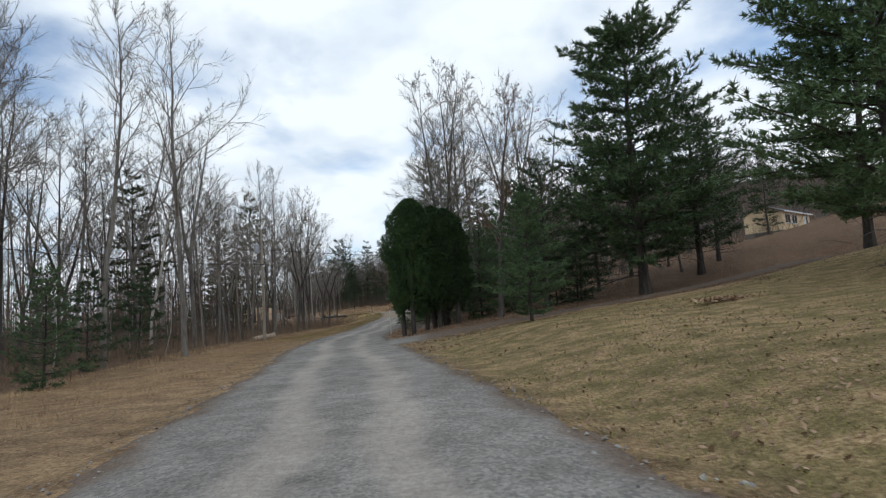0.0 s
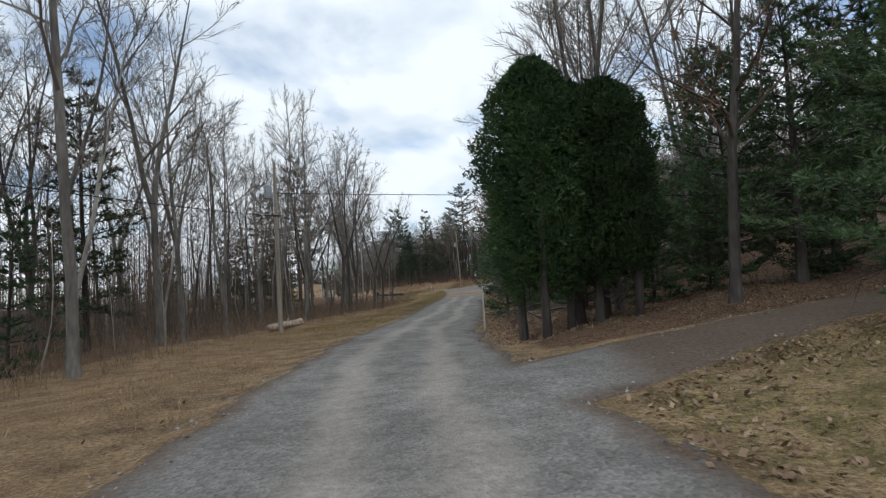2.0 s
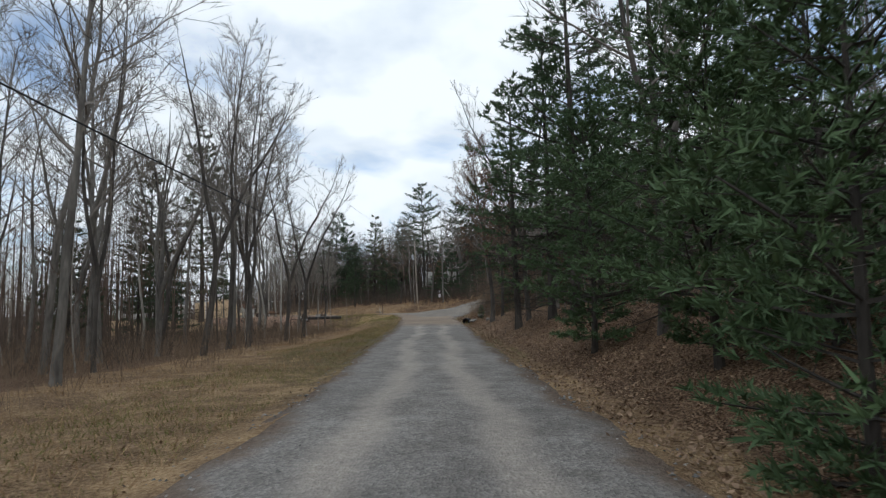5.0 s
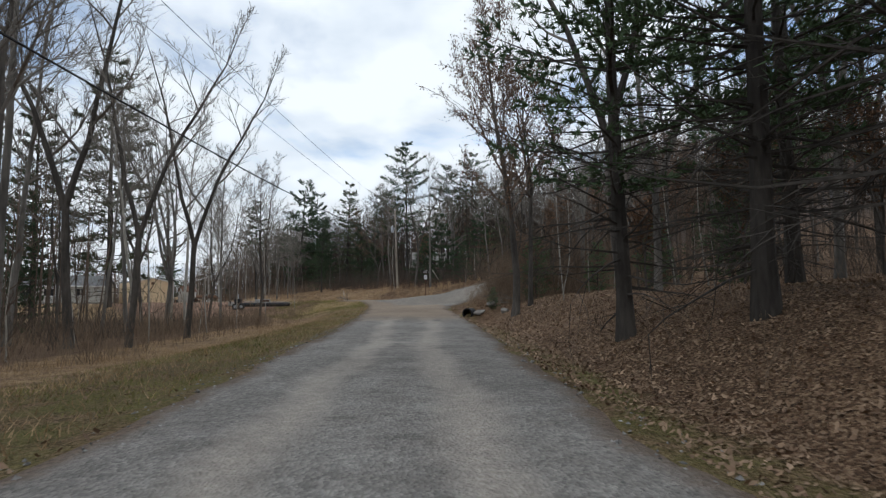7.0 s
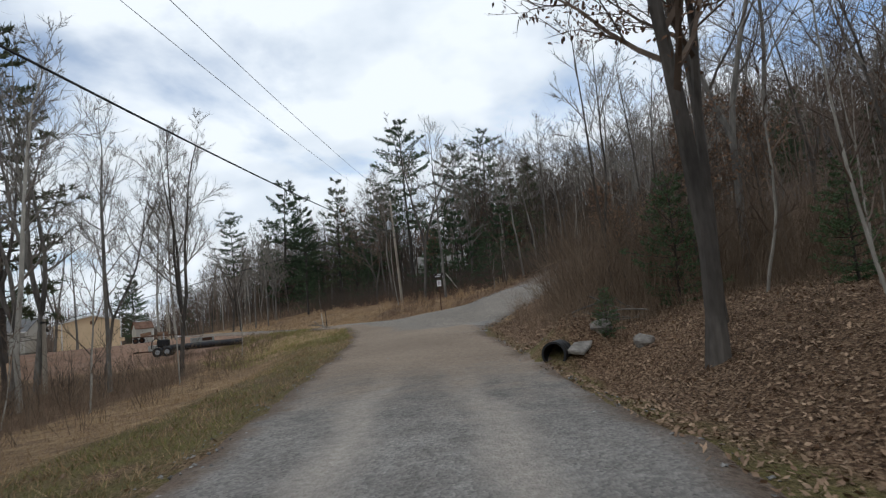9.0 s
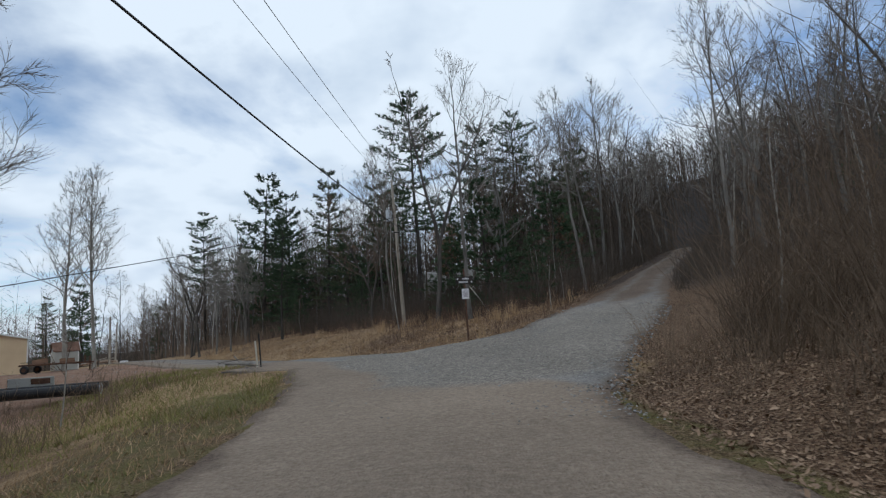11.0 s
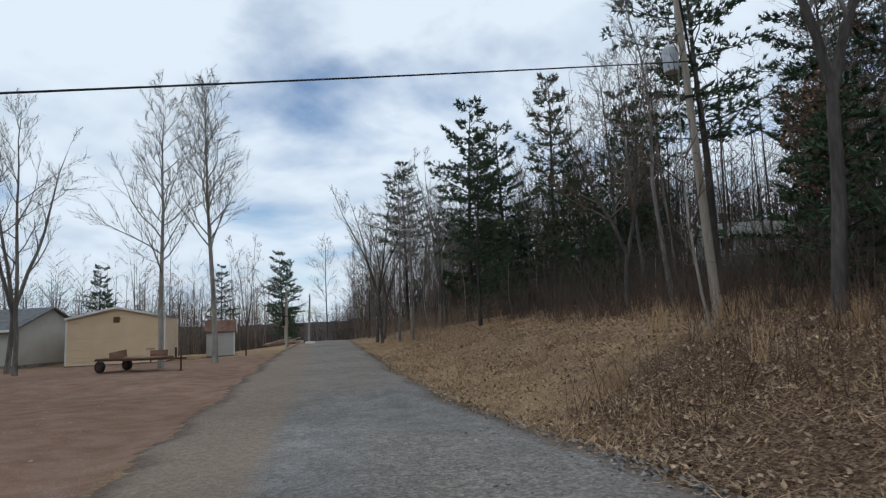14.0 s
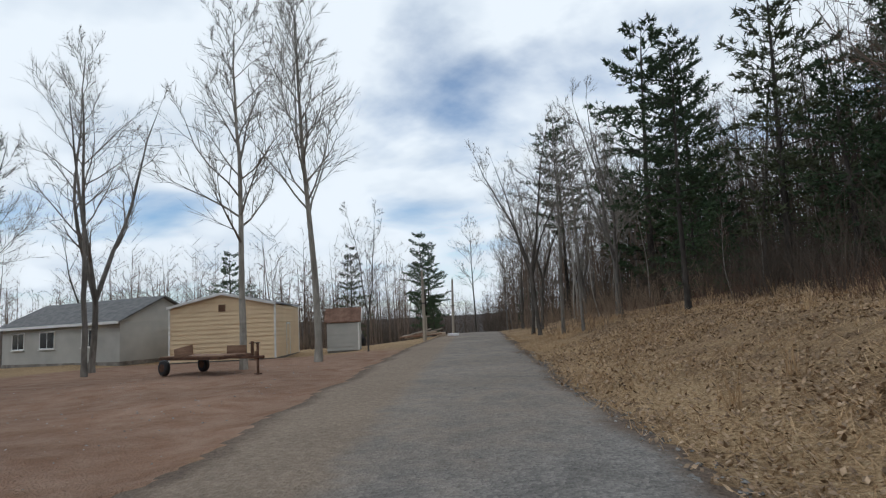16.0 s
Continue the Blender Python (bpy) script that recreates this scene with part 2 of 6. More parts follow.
        col = mix(soft(attr("verge"), mid, 0.3, 0.75, 0.7), col, earth)
    else:
        tan = ramp(fine, (0.28, (0.19, 0.115, 0.06)), (0.5, (0.45, 0.305, 0.165)), (0.72, (0.68, 0.51, 0.31)))
        green = ramp(fine, (0.28, (0.085, 0.085, 0.028)), (0.72, (0.25, 0.215, 0.08)))
        grass = mix(soft(attr("green"), mid, 0.2, 0.8, 1.3), tan, green)
        litter = ramp(stones.outputs["Color"], (0.1, (0.065, 0.040, 0.026)), (0.5, (0.19, 0.118, 0.073)), (0.9, (0.40, 0.28, 0.18)))
        litter = mix(0.5, litter, ramp(mid, (0.3, (0.5, 0.46, 0.42)), (0.7, (1.0, 0.95, 0.9))), "MULTIPLY")
        col = mix(soft(attr("leaf"), mid, 0.3, 0.7, 0.7), grass, litter)
        # The shade inside the woods, put into the ground colour.
        far_wood_shade = ramp(fine, (0.3, (0.040, 0.034, 0.032)), (0.7, (0.085, 0.073, 0.067)))
        col = mix(attr("wood_shade"), col, far_wood_shade)
        dirt = ramp(mid, (0.3, (0.31, 0.175, 0.11)), (0.7, (0.45, 0.30, 0.215)))
        dirt = mix(0.4, dirt, ramp(fine, (0.3, (0.6, 0.6, 0.6)), (0.7, (1.2, 1.2, 1.2))), "MULTIPLY")
        col = mix(soft(attr("dirt"), mid, 0.3, 0.7, 0.5), col, dirt)
    big = ramp(wide, (0.3, (0.80, 0.80, 0.80)), (0.7, (1.12, 1.12, 1.12)))
    col = mix(1.0, col, big, "MULTIPLY")
    l.new(col, bsdf.inputs["Base Color"])
    bp = n.new("ShaderNodeBump")
    bp.inputs["Distance"].default_value = 0.025 if road else 0.06
    hmix = n.new("ShaderNodeMath")
    hmix.operation = "ADD"
    l.new(stones.outputs["Distance"], hmix.inputs[0])
    l.new(fine, hmix.inputs[1])
    l.new(hmix.outputs[0], bp.inputs["Height"])
    l.new(bp.outputs[0], bsdf.inputs["Normal"])
    return m


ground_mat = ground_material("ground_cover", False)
road_mat = ground_material("gravel", True)

# ---- the lie of the land ----
ROADS = {  # x, y, z and half width along the middle of each road
    "lane": [(22, -70, -0.1, 3.1), (9, -30, -0.1, 3.1), (1.5, -2, -0.1, 3.1), (-2.4, 18, -0.12, 3.0), (-5.5, 32, -0.15, 2.8), (-6.9, 42, -0.15, 2.75),
             (-7.9, 62, -0.18, 2.9), (-9.1, 80, 0.12, 3.0), (-9.8, 95, 0.36, 3.1), (-10.9, 110, 0.60, 3.3), (-11.8, 120, 1.0, 3.3)],
    "left": [(-11.8, 120, 1.0, 3.3), (-14.0, 128.2, 1.42, 3.2), (-17.7, 134.3, 1.68, 3.4), (-22.7, 140.25, 1.32, 3.3), (-29.7, 149.2, 1.42, 3.2), (-41.7, 165.2, 1.65, 3.1),
             (-56.8, 186.2, 1.7, 2.9), (-78, 214, 0.9, 2.8), (-108, 232, 0, 2.8), (-160, 240, -1.0, 2.8)],
    "right": [(-11.6, 119, 0.97, 3.6), (-9.6, 125, 1.50, 3.6), (-6.5, 130.5, 2.40, 3.2), (-3.3, 136, 3.25, 2.4), (-0.9, 141.4, 4.2, 1.9), (5, 155, 6.6, 1.5), (12.4, 171, 9.3, 1.2),
              (18.5, 185, 11.8, 1.4), (30, 199, 13.4, 1.4), (62, 216, 17, 1.8)],
    "drive": [(-5, 26, -0.12, 2.2), (-1.5, 29.4, 0.0, 1.9), (3, 32.6, 0.4, 1.5), (7, 34.8, 0.8, 1.3), (12, 36.0, 1.25, 1.2), (19, 37.5, 2.1, 1.2), (27, 40, 3.5, 1.2)],
    "mouth": [(-17.2, 129.4, 1.50, 3.0), (-13.5, 129.4, 1.80, 3.0), (-9.0, 129.9, 2.25, 2.8)],
}


def along(points, step=0.7):
    """Smooth samples along a road."""
    p = np.array(points, float)
    s = np.r_[0, np.cumsum(np.hypot(*np.diff(p[:, :2], axis=0).T))]
    t = np.arange(0, s[-1], step)
    out = np.stack([np.interp(t, s, p[:, k]) for k in range(4)], 1)
    ker = np.hanning(15) / np.hanning(15).sum()
    pad = np.pad(out, ((7, 7), (0, 0)), "reflect", reflect_type="odd")
    return np.stack([np.convolve(pad[:, k], ker, "valid") for k in range(4)], 1)


SAMPLES = {k: along(v) for k, v in ROADS.items()}
ALL = np.concatenate(list(SAMPLES.values()))


def near_road(x, y, samples=None):
    """Distance outside the road's edge, the road's height there, and the side offset."""
    s = ALL if samples is None else samples
    x, y = np.atleast_1d(np.asarray(x, float)), np.atleast_1d(np.asarray(y, float))
    dist, high = np.empty(x.size), np.empty(x.size)
    for a in range(0, x.size, 4000):
        b = slice(a, a + 4000)
        d = np.hypot(x[b, None] - s[:, 0], y[b, None] - s[:, 1])
        e = d - s[:, 3]
        dist[b] = e.min(1)
        w = np.exp(-(d - d.min(1, keepdims=True)) / 1.2)
        high[b] = (w * s[:, 2]).sum(1) / w.sum(1)
    return dist, high


def smooth(a, b, v):
    t = np.clip((v - a) / (b - a), 0, 1)
    return t * t * (3 - 2 * t)


WAVES = [(random.uniform(0.02, 0.5), random.uniform(0, 6.28), random.uniform(0, 6.28)) for _ in range(14)]


def rough_land(x, y):
    out = 0 * x
    for f, a, p in WAVES:
        out = out + 0.035 / (f + 0.12) * 0.25 * np.sin((x * math.cos(a) + y * math.sin(a)) * f * 2.2 + p)
    return out


LANE_Y = SAMPLES["lane"][:, 1]
LANE_X = SAMPLES["lane"][:, 0]


def open_land(x, y):
    """Height of the land away from the roads."""
    side = x - np.interp(np.clip(y, -70, 122), LANE_Y, LANE_X)
    bank = 1.15 * smooth(2.6, 6.0, side) * smooth(44, 58, y)
    east = 0.05 + bank + 0.085 * np.clip(side - 3, 0, 18) + 0.19 * np.clip(side - 21, 0, 150)
    west = -0.30 - 0.035 * np.clip(-side - 9, 0, 60)
    south = np.where(side > 0, east, west)
    u = 0.8 * (x + 13) + 0.6 * (y - 126)
    v = -0.6 * (x + 13) + 0.8 * (y - 126)
    hill = 0.21 * np.clip(0.91 * (x + 3.2) - 0.42 * (y - 137) - 2.4, 0, 24) * smooth(122, 150, y)
    north = 1.45 + 0.14 * np.clip(u, 0, 14) + (0.14 * np.clip(u - 14, 0, 60) + 0.04 * np.clip(u - 74, 0, 40)) * smooth(150, 60, v) - 0.02 * np.clip(-u - 30, 0, 90)
    blend = smooth(112, 134, y + 0.25 * (x + 12))
    far = np.hypot(x + 20, y - 80)
    way = np.arctan2(y - 80, x + 20)
    ridge = smooth(500, 1700, far) * (8 + 26 * smooth(1.9, 2.6, way) + 6 * np.sin(way * 7)) - 7 * smooth(70, 260, far) * smooth(-20, -90, x)
    rise = 24 * smooth(52, 135, 0.42 * (x + 3.2) + 0.91 * (y - 137)) * smooth(-45, -4, 0.91 * (x + 3.2) - 0.42 * (y - 137)) * smooth(330, 230, far)
    return south * (1 - blend) + north * blend + ridge + hill + rise


def land(x, y, detail=True):
    x, y = np.asarray(x, float), np.asarray(y, float)
    shape = x.shape
    x, y = x.ravel(), y.ravel()
    d, zr = near_road(x, y)
    g = open_land(x, y) + (rough_land(x, y) if detail else 0)
    w = smooth(0.2, 6.0, d)
    z = zr * (1 - w) + g * w
    z = z - 0.10 * smooth(-0.2, 0.6, d) * smooth(2.2, 0.9, d)
    z = z + 0.95 * np.exp(-((x + 6.0) ** 2 / 1.5 + (y - 105.2) ** 2 / 2.0)) * smooth(-0.5, 0.3, d)
    z = z + 0.55 * np.exp(-((x + 6.45) ** 2 / 0.45 + (y - 104.35) ** 2 / 0.5)) * smooth(-0.3, 0.3, d)
    z = z - 0.38 * np.exp(-((x + 6.0) ** 2 / 0.7 + (y - 100.6) ** 2 / 3.0)) * smooth(-0.2, 0.5, d)
    return z.reshape(shape)


def land_z(x, y):
    return float(land(np.array([x]), np.array([y]))[0])


def kinds(x, y):
    """Which ground cover lies where: green, leaf and dirt, 0 to 1."""
    d, _ = near_road(x, y)
    side = x - np.interp(np.clip(y, -70, 122), LANE_Y, LANE_X)
    u = 0.8 * (x + 13) + 0.6 * (y - 126)
    south = smooth(126, 118, y + 0.2 * (x + 12))
    leaf_w = smooth(9, 15, -side) * south
    leaf_e = smooth(3.0, 4.6, side) * np.maximum(smooth(36, 44, y), smooth(33.5, 35.5, y - 0.35 * (x - 3))) * south
    lawn_e = south * smooth(0, 2, side) * smooth(36, 30, y)
    leaf_e = np.maximum(leaf_e, smooth(17, 23, side) * smooth(26, 40, y) * south)
    leaf_n = (1 - south) * smooth(2.5, 7, u) * 0.48 + (1 - south) * smooth(13, 20, u) * 0.45
    leaf_n = np.maximum(leaf_n, (1 - south) * smooth(-26, -40, u))
    right_side = (x + 3.2) * 0.91 - (y - 137) * 0.42
    leaf_n = np.maximum(leaf_n, smooth(2.5, 4.5, right_side) * smooth(112, 122, y))
    leaf_n = np.maximum(leaf_n, 0.9 * (1 - south) * smooth(-20, -13, right_side) * smooth(2.0, 4.0, u))
    leaf = np.clip(np.maximum(np.maximum(leaf_w, leaf_e), leaf_n), 0, 1)
    leaf = np.maximum(leaf, 0.5 * smooth(1.6, 0.2, d))
    leaf = np.maximum(leaf, 0.50 * south * smooth(2.5, 4, -side))
    leaf = np.maximum(leaf, 0.34 * lawn_e)
    leaf = np.maximum(leaf, smooth(8.5, 4.5, np.hypot(x - 13.5, y - 40)) * 0.9)
    leaf = np.maximum(leaf, smooth(60, 110, np.hypot(x + 15, y - 90) - 60))
    green = smooth(8.5, 6, -side) * smooth(56, 80, y) * south + 0.5 * lawn_e + 0.30 * smooth(6, 3.5, -side) * south * smooth(2, 3, -side)
    v = -0.6 * (x + 13) + 0.8 * (y - 126)
    dirt = (1 - south) * smooth(-1.5, -3.0, u) * smooth(-24, -18, u) * smooth(2, 7, v) * smooth(60, 40, v)
    return np.clip(green, 0, 1), leaf, np.clip(dirt, 0, 1)


def grid_axis(lo, hi, fine, centre_lo, centre_hi, growth=1.13, coarse=130):
    """Coordinates, fine in the middle and wider and wider outside."""
    mid = list(np.arange(centre_lo, centre_hi, fine))
    out, s = [], fine
    p = centre_hi
    while p < hi:
        out.append(p)
        s = min(s * growth, coarse)
        p += s
    out.append(hi)
    back, s, p = [], fine, centre_lo
    while p > lo:
        s = min(s * growth, coarse)
        p -= s
        back.append(max(p, lo))
    return np.array(back[::-1] + mid + out)


def mesh_object(name, verts, faces, mat, parent=None, smooth_faces=False):
    me = bpy.data.meshes.new(name)
    me.from_pydata([tuple(v) for v in verts] if not isinstance(verts, np.ndarray) else verts.tolist(), [], faces)
    me.materials.append(mat)
    if smooth_faces:
        me.polygons.foreach_set("use_smooth", [True] * len(me.polygons))
    me.update()
    ob = new(name, me)
    if parent is not None:
        ob.parent = parent
    return ob


def paint(ob, key, values):
    a = ob.data.attributes.new(key, "FLOAT", "POINT")
    a.data.foreach_set("value", np.asarray(values, np.float32))


def quads(nx, ny, keep=None):
    i, j = np.meshgrid(np.arange(nx - 1), np.arange(ny - 1), indexing="ij")
    a = (i * ny + j).ravel()
    f = np.stack([a, a + ny, a + ny + 1, a + 1], 1)
    return (f if keep is None else f[keep.ravel()]).tolist()


gx = grid_axis(-2200, 2200, 0.55, -34, 16)
gy = grid_axis(-900, 2600, 0.55, -6, 160)
GX, GY = np.meshgrid(gx, gy, indexing="ij")
GD = near_road(GX.ravel(), GY.ravel())[0]
GZ = land(GX, GY).ravel() - 0.09 * smooth(-0.1, -0.7, GD)
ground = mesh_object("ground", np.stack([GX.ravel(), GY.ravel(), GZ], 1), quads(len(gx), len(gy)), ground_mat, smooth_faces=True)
for key, values in zip(("green", "leaf", "dirt"), kinds(GX.ravel(), GY.ravel())):
    paint(ground, key, values)
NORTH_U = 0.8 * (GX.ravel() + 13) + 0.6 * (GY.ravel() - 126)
# Mask for the painted shade: climbing road's top, north woods and far land.
paint(ground, "wood_shade", np.maximum(smooth(50, 62, 0.42 * (GX.ravel() + 3.2) + 0.91 * (GY.ravel() - 137)) * smooth(-30, -20, 0.91 * (GX.ravel() + 3.2) - 0.42 * (GY.ravel() - 137)), np.maximum(0.7 * smooth(16, 24, NORTH_U) * smooth(130, 140, GY.ravel()), smooth(95, 150, np.hypot(GX.ravel() + 18, (GY.ravel() - 85) * 0.75)))))
tagged(ground, "ground of dry tan grass, brown leaf litter and bare dirt", "ground", kind="structure")


def build_road():
    """The gravel lane, the road it meets and the drive, as one worn sheet with crown, ruts and ragged edges."""
    xs, ys = np.arange(-66, 62, 0.36), np.arange(-14, 282, 0.36)
    X, Y = np.meshgrid(xs, ys, indexing="ij")
    x, y = X.ravel(), Y.ravel()
    cand = np.zeros(x.size, bool)
    d = np.full(x.size, 9.0)
    for s in SAMPLES.values():
        for q in s[::3]:
            cand |= (np.abs(x - q[0]) < q[3] + 2.2) & (np.abs(y - q[1]) < q[3] + 2.2)
    d[cand] = near_road(x[cand], y[cand])[0]
    inside = (d < 0.75).reshape(X.shape)
    keep = inside[:-1, :-1] & inside[1:, :-1] & inside[:-1, 1:] & inside[1:, 1:]
    z = np.zeros(x.size)
    use = d < 0.8
    z[use] = land(x[use], y[use], True)
    wob = 0.5 * np.sin(x * 1.9 + 1.3 * np.sin(y * 0.7)) + 0.5 * np.sin(y * 1.5 + 1.7 * np.sin(x * 0.9)) + 0.4 * np.sin(y * 4.1 + x * 3.3)
    edge = d + 0.18 * wob
    crown = 0.05 * smooth(0.3, -2.5, edge)
    off = np.full(x.size, 9.0)
    for s in (SAMPLES["lane"], SAMPLES["left"], SAMPLES["right"]):
        dd = np.full(x.size, 9.0)
        dd[use] = np.array([np.hypot(s[:, 0] - a, s[:, 1] - b).min() for a, b in zip(x[use], y[use])])
        off = np.minimum(off, dd)
    rut = np.exp(-((off - 0.95 + 0.18 * np.sin(y * 0.31) + 0.1 * np.sin(y * 1.3 + x)) / 0.55) ** 2)
    z = z + crown - 0.035 * rut - 0.075 * smooth(-0.25, 0.45, edge) + 0.012 * np.sin(x * 2.3 + y) * np.sin(y * 1.7)
    pts = np.stack([x, y, z], 1)
    faces = np.array(quads(len(xs), len(ys), keep))
    used = np.unique(faces)
    remap = np.zeros(x.size, int)
    remap[used] = np.arange(used.size)
    ob = mesh_object("road", pts[used], remap[faces].tolist(), road_mat, smooth_faces=True)
    u_left = 0.8 * (x + 14.6) + 0.6 * (y - 128)
    paint(ob, "rut", np.clip(rut * 0.80 * (1 - 0.75 * smooth(112, 124, y)), 0, 1)[used])
    paint(ob, "tan", np.clip(np.maximum(smooth(0.6, -0.8, u_left) * smooth(84, 116, y) * 0.9, 0.5 * smooth(-20, -27, x) * smooth(126, 136, y)), 0, 1)[used])
    climb_dirt = smooth(133, 140, y) * smooth(-4.5, -2.5, 0.91 * (x + 3.2) - 0.42 * (y - 137)) * (0.95 - 0.42 * rut)
    drive_dirt = 0.95 * smooth(-2.5, 1.0, x) * smooth(24, 27, y) * smooth(60, 50, y)
    paint(ob, "verge", np.maximum(np.maximum(smooth(-1.2, 0.2, edge) * 0.85, climb_dirt), drive_dirt)[used])
    jx, jy = x + 11.5, y - 127
    fresh = smooth(9, 4, np.hypot(jx * 0.8, jy)) * smooth(-1.6, 1.8, x + 12.6 + 0.36 * (y - 120) + 0.5 * np.sin(y * 0.9))
    climb = smooth(135, 141, y) * smooth(-4.5, -2.5, 0.91 * (x + 3.2) - 0.42 * (y - 137))
    fresh = np.maximum(fresh * (1 - climb), (1 - climb) * (0.75 - 0.5 * smooth(132, 146, y)) * smooth(0, 3, y - 127) * smooth(0.0, 1.6, 0.8 * (x + 14.6) + 0.6 * (y - 128)) * 0.9)
    paint(ob, "fresh", fresh[used])
    return tagged(ob, "grey gravel road with packed wheel tracks and a junction", "road", kind="structure")


road = build_road()


# ---- builders for trees ----
def tube(V, F, pts, rads, sides, tip=True):
    """Append a tapering tube along pts; the last ring closes to a point if tip."""
    base = len(V)
    n = len(pts)
    prev = None
    for k in range(n):
        d = (pts[min(k + 1, n - 1)] - pts[max(k - 1, 0)]).normalized()
        if prev is None:
            side = d.orthogonal().normalized()
        else:
            side = (prev - d * prev.dot(d)).normalized()
        prev = side
        if tip and k == n - 1:
            V.append(pts[k])
            break
        other = d.cross(side)
        for s in range(sides):
            a = 2 * math.pi * s / sides
            V.append(pts[k] + (side * math.cos(a) + other * math.sin(a)) * rads[k])
    rings = n - 1 if tip else n
    for k in range(rings - 1):
        for s in range(sides):
            t = (s + 1) % sides
            F.append((base + k * sides + s, base + k * sides + t, base + (k + 1) * sides + t, base + (k + 1) * sides + s))
    if tip:
        top, last = base + rings * sides, base + (rings - 1) * sides
        for s in range(sides):
            F.append((last + s, last + (s + 1) % sides, top))


def wander(rng, start, direction, length, segments, bend, lift):
    """A wavering path that starts in a direction and turns upwards by lift."""
    pts, d, p = [start.copy()], direction.normalized(), start.copy()
    for _ in range(segments):
        d = (d + Vector((rng.gauss(0, bend), rng.gauss(0, bend), rng.gauss(0, bend) + lift))).normalized()
        p = p + d * (length / segments)
        pts.append(p.copy())
    return pts


def at_path(pts, t):
    k = min(int(t * (len(pts) - 1)), len(pts) - 2)
    f = t * (len(pts) - 1) - k
    return pts[k].lerp(pts[k + 1], f), (pts[k + 1] - pts[k]).normalized()


def aside(rng, d, angle):
    """A direction that leaves d by an angle, on any side."""
    s = d.orthogonal().normalized()
    s.rotate(Matrix.Rotation(rng.uniform(0, 2 * math.pi), 3, d))
    return (d * math.cos(angle) + s * math.sin(angle)).normalized()


def shoot(rng, V, F, p, d, w):
    """A last fine shoot of a twig, a bent sliver."""
    s = d.cross(Vector((rng.gauss(0, 1), rng.gauss(0, 1), rng.gauss(0, 1)))).normalized() * w
    b = len(V)
    V += [p - s, p + s, p + d]
    F.append((b, b + 1, b + 2))


def bare_tree_mesh(seed, H=18.0, r=0.16, crown=0.42, limbs=14, subs=6, twigs=6, spikes=2, fork=1, spread=0.34, lean=0.03, up=0.10):
    """Trunk and crown of a leafless tree: leaders, rising limbs, side branches, twigs and fine shoots, as two lists of verts and faces."""
    rng = random.Random(seed)
    TV, TF, CV, CF = [], [], [], []
    leaders = []
    if fork > 1:
        split_at = rng.uniform(0.20, 0.40)
        low = wander(rng, Vector((0, 0, -0.4)), Vector((rng.gauss(0, lean), rng.gauss(0, lean), 1)), H * split_at + 0.4, 6, 0.03, 0.02)
        tube(TV, TF, low, [r * (1.4 if k == 0 else 1 - 0.04 * k) for k in range(7)], 8, tip=False)
        for k in range(fork):
            a = 6.28 * k / fork + rng.uniform(-0.5, 0.5)
            d = Vector((math.cos(a), math.sin(a), rng.uniform(2.8, 5.5)))
            pts = wander(rng, low[-1] - Vector((0, 0, 0.12)), d, H * (1 - split_at) * rng.uniform(0.85, 1.02), 9, 0.07, 0.07)
            tube(TV, TF, pts, [r * 0.72 * (1 - j / 9.4) + 0.008 for j in range(10)], 6)
            leaders.append((pts, max(0.12, (crown - split_at) / (1 - split_at)), r * 0.72))
    else:
        pts = wander(rng, Vector((0, 0, -0.4)), Vector((rng.gauss(0, lean), rng.gauss(0, lean), 1)), H + 0.4, 13, 0.045, 0.04)
        rads = [r * (1.4 if k == 0 else 1 - (k / 13.4) ** 1.25) + 0.008 for k in range(14)]
        tube(TV, TF, pts, rads, 8)
        leaders.append((pts, crown, r))
    for pts, start, rr in leaders:
        count = max(6, int(limbs / len(leaders)))
        reach = H * spread * (0.84 if len(leaders) > 1 else 1.0)
        turn = rng.uniform(0, 6.28)
        for k in range(count):
            rel = (k + rng.random()) / count
            t = start + (0.985 - start) * rel
            p, d = at_path(pts, t)
            turn += 2.4 + rng.uniform(-0.5, 0.5)
            ang = rng.uniform(0.68, 1.08) - 0.36 * rel
            way = d * math.cos(ang) + Vector((math.cos(turn), math.sin(turn), 0)) * math.sin(ang)
            L = reach * (0.72 + 0.28 * math.sin(min(1.0, rel * 3) * 1.57)) * (1 - 0.70 * rel ** 1.3) * rng.uniform(0.65, 1.15)
            limb = wander(rng, p, way, L, 5, 0.12, up)
            lr = max(0.016, rr * (1 - t) * 0.52 + 0.010)
            tube(CV, CF, limb, [lr * (1 - j / 5.5) + 0.005 for j in range(6)], 3)
            for j in range(subs):
                f = 0.16 + 0.82 * (j + rng.random()) / subs
                q, e = at_path(limb, f)
                sl = L * rng.uniform(0.34, 0.58) * (1.12 - 0.5 * f)
                sub = wander(rng, q, aside(rng, e, rng.uniform(0.42, 0.8)), sl, 3, 0.13, up * 0.7)
                sr = lr * 0.42 * (1 - 0.5 * f) + 0.004
                tube(CV, CF, sub, [sr, sr * 0.75, sr * 0.5, 0.002], 3)
                for i in range(twigs):
                    w, g = at_path(sub, 0.1 + 0.9 * (i + rng.random()) / twigs * 0.99)
                    way = (aside(rng, g, rng.uniform(0.3, 0.75)) + Vector((0, 0, 0.16))).normalized()
                    tl = sl * rng.uniform(0.4, 0.78)
                    shoot(rng, CV, CF, w, way * tl, 0.0135)
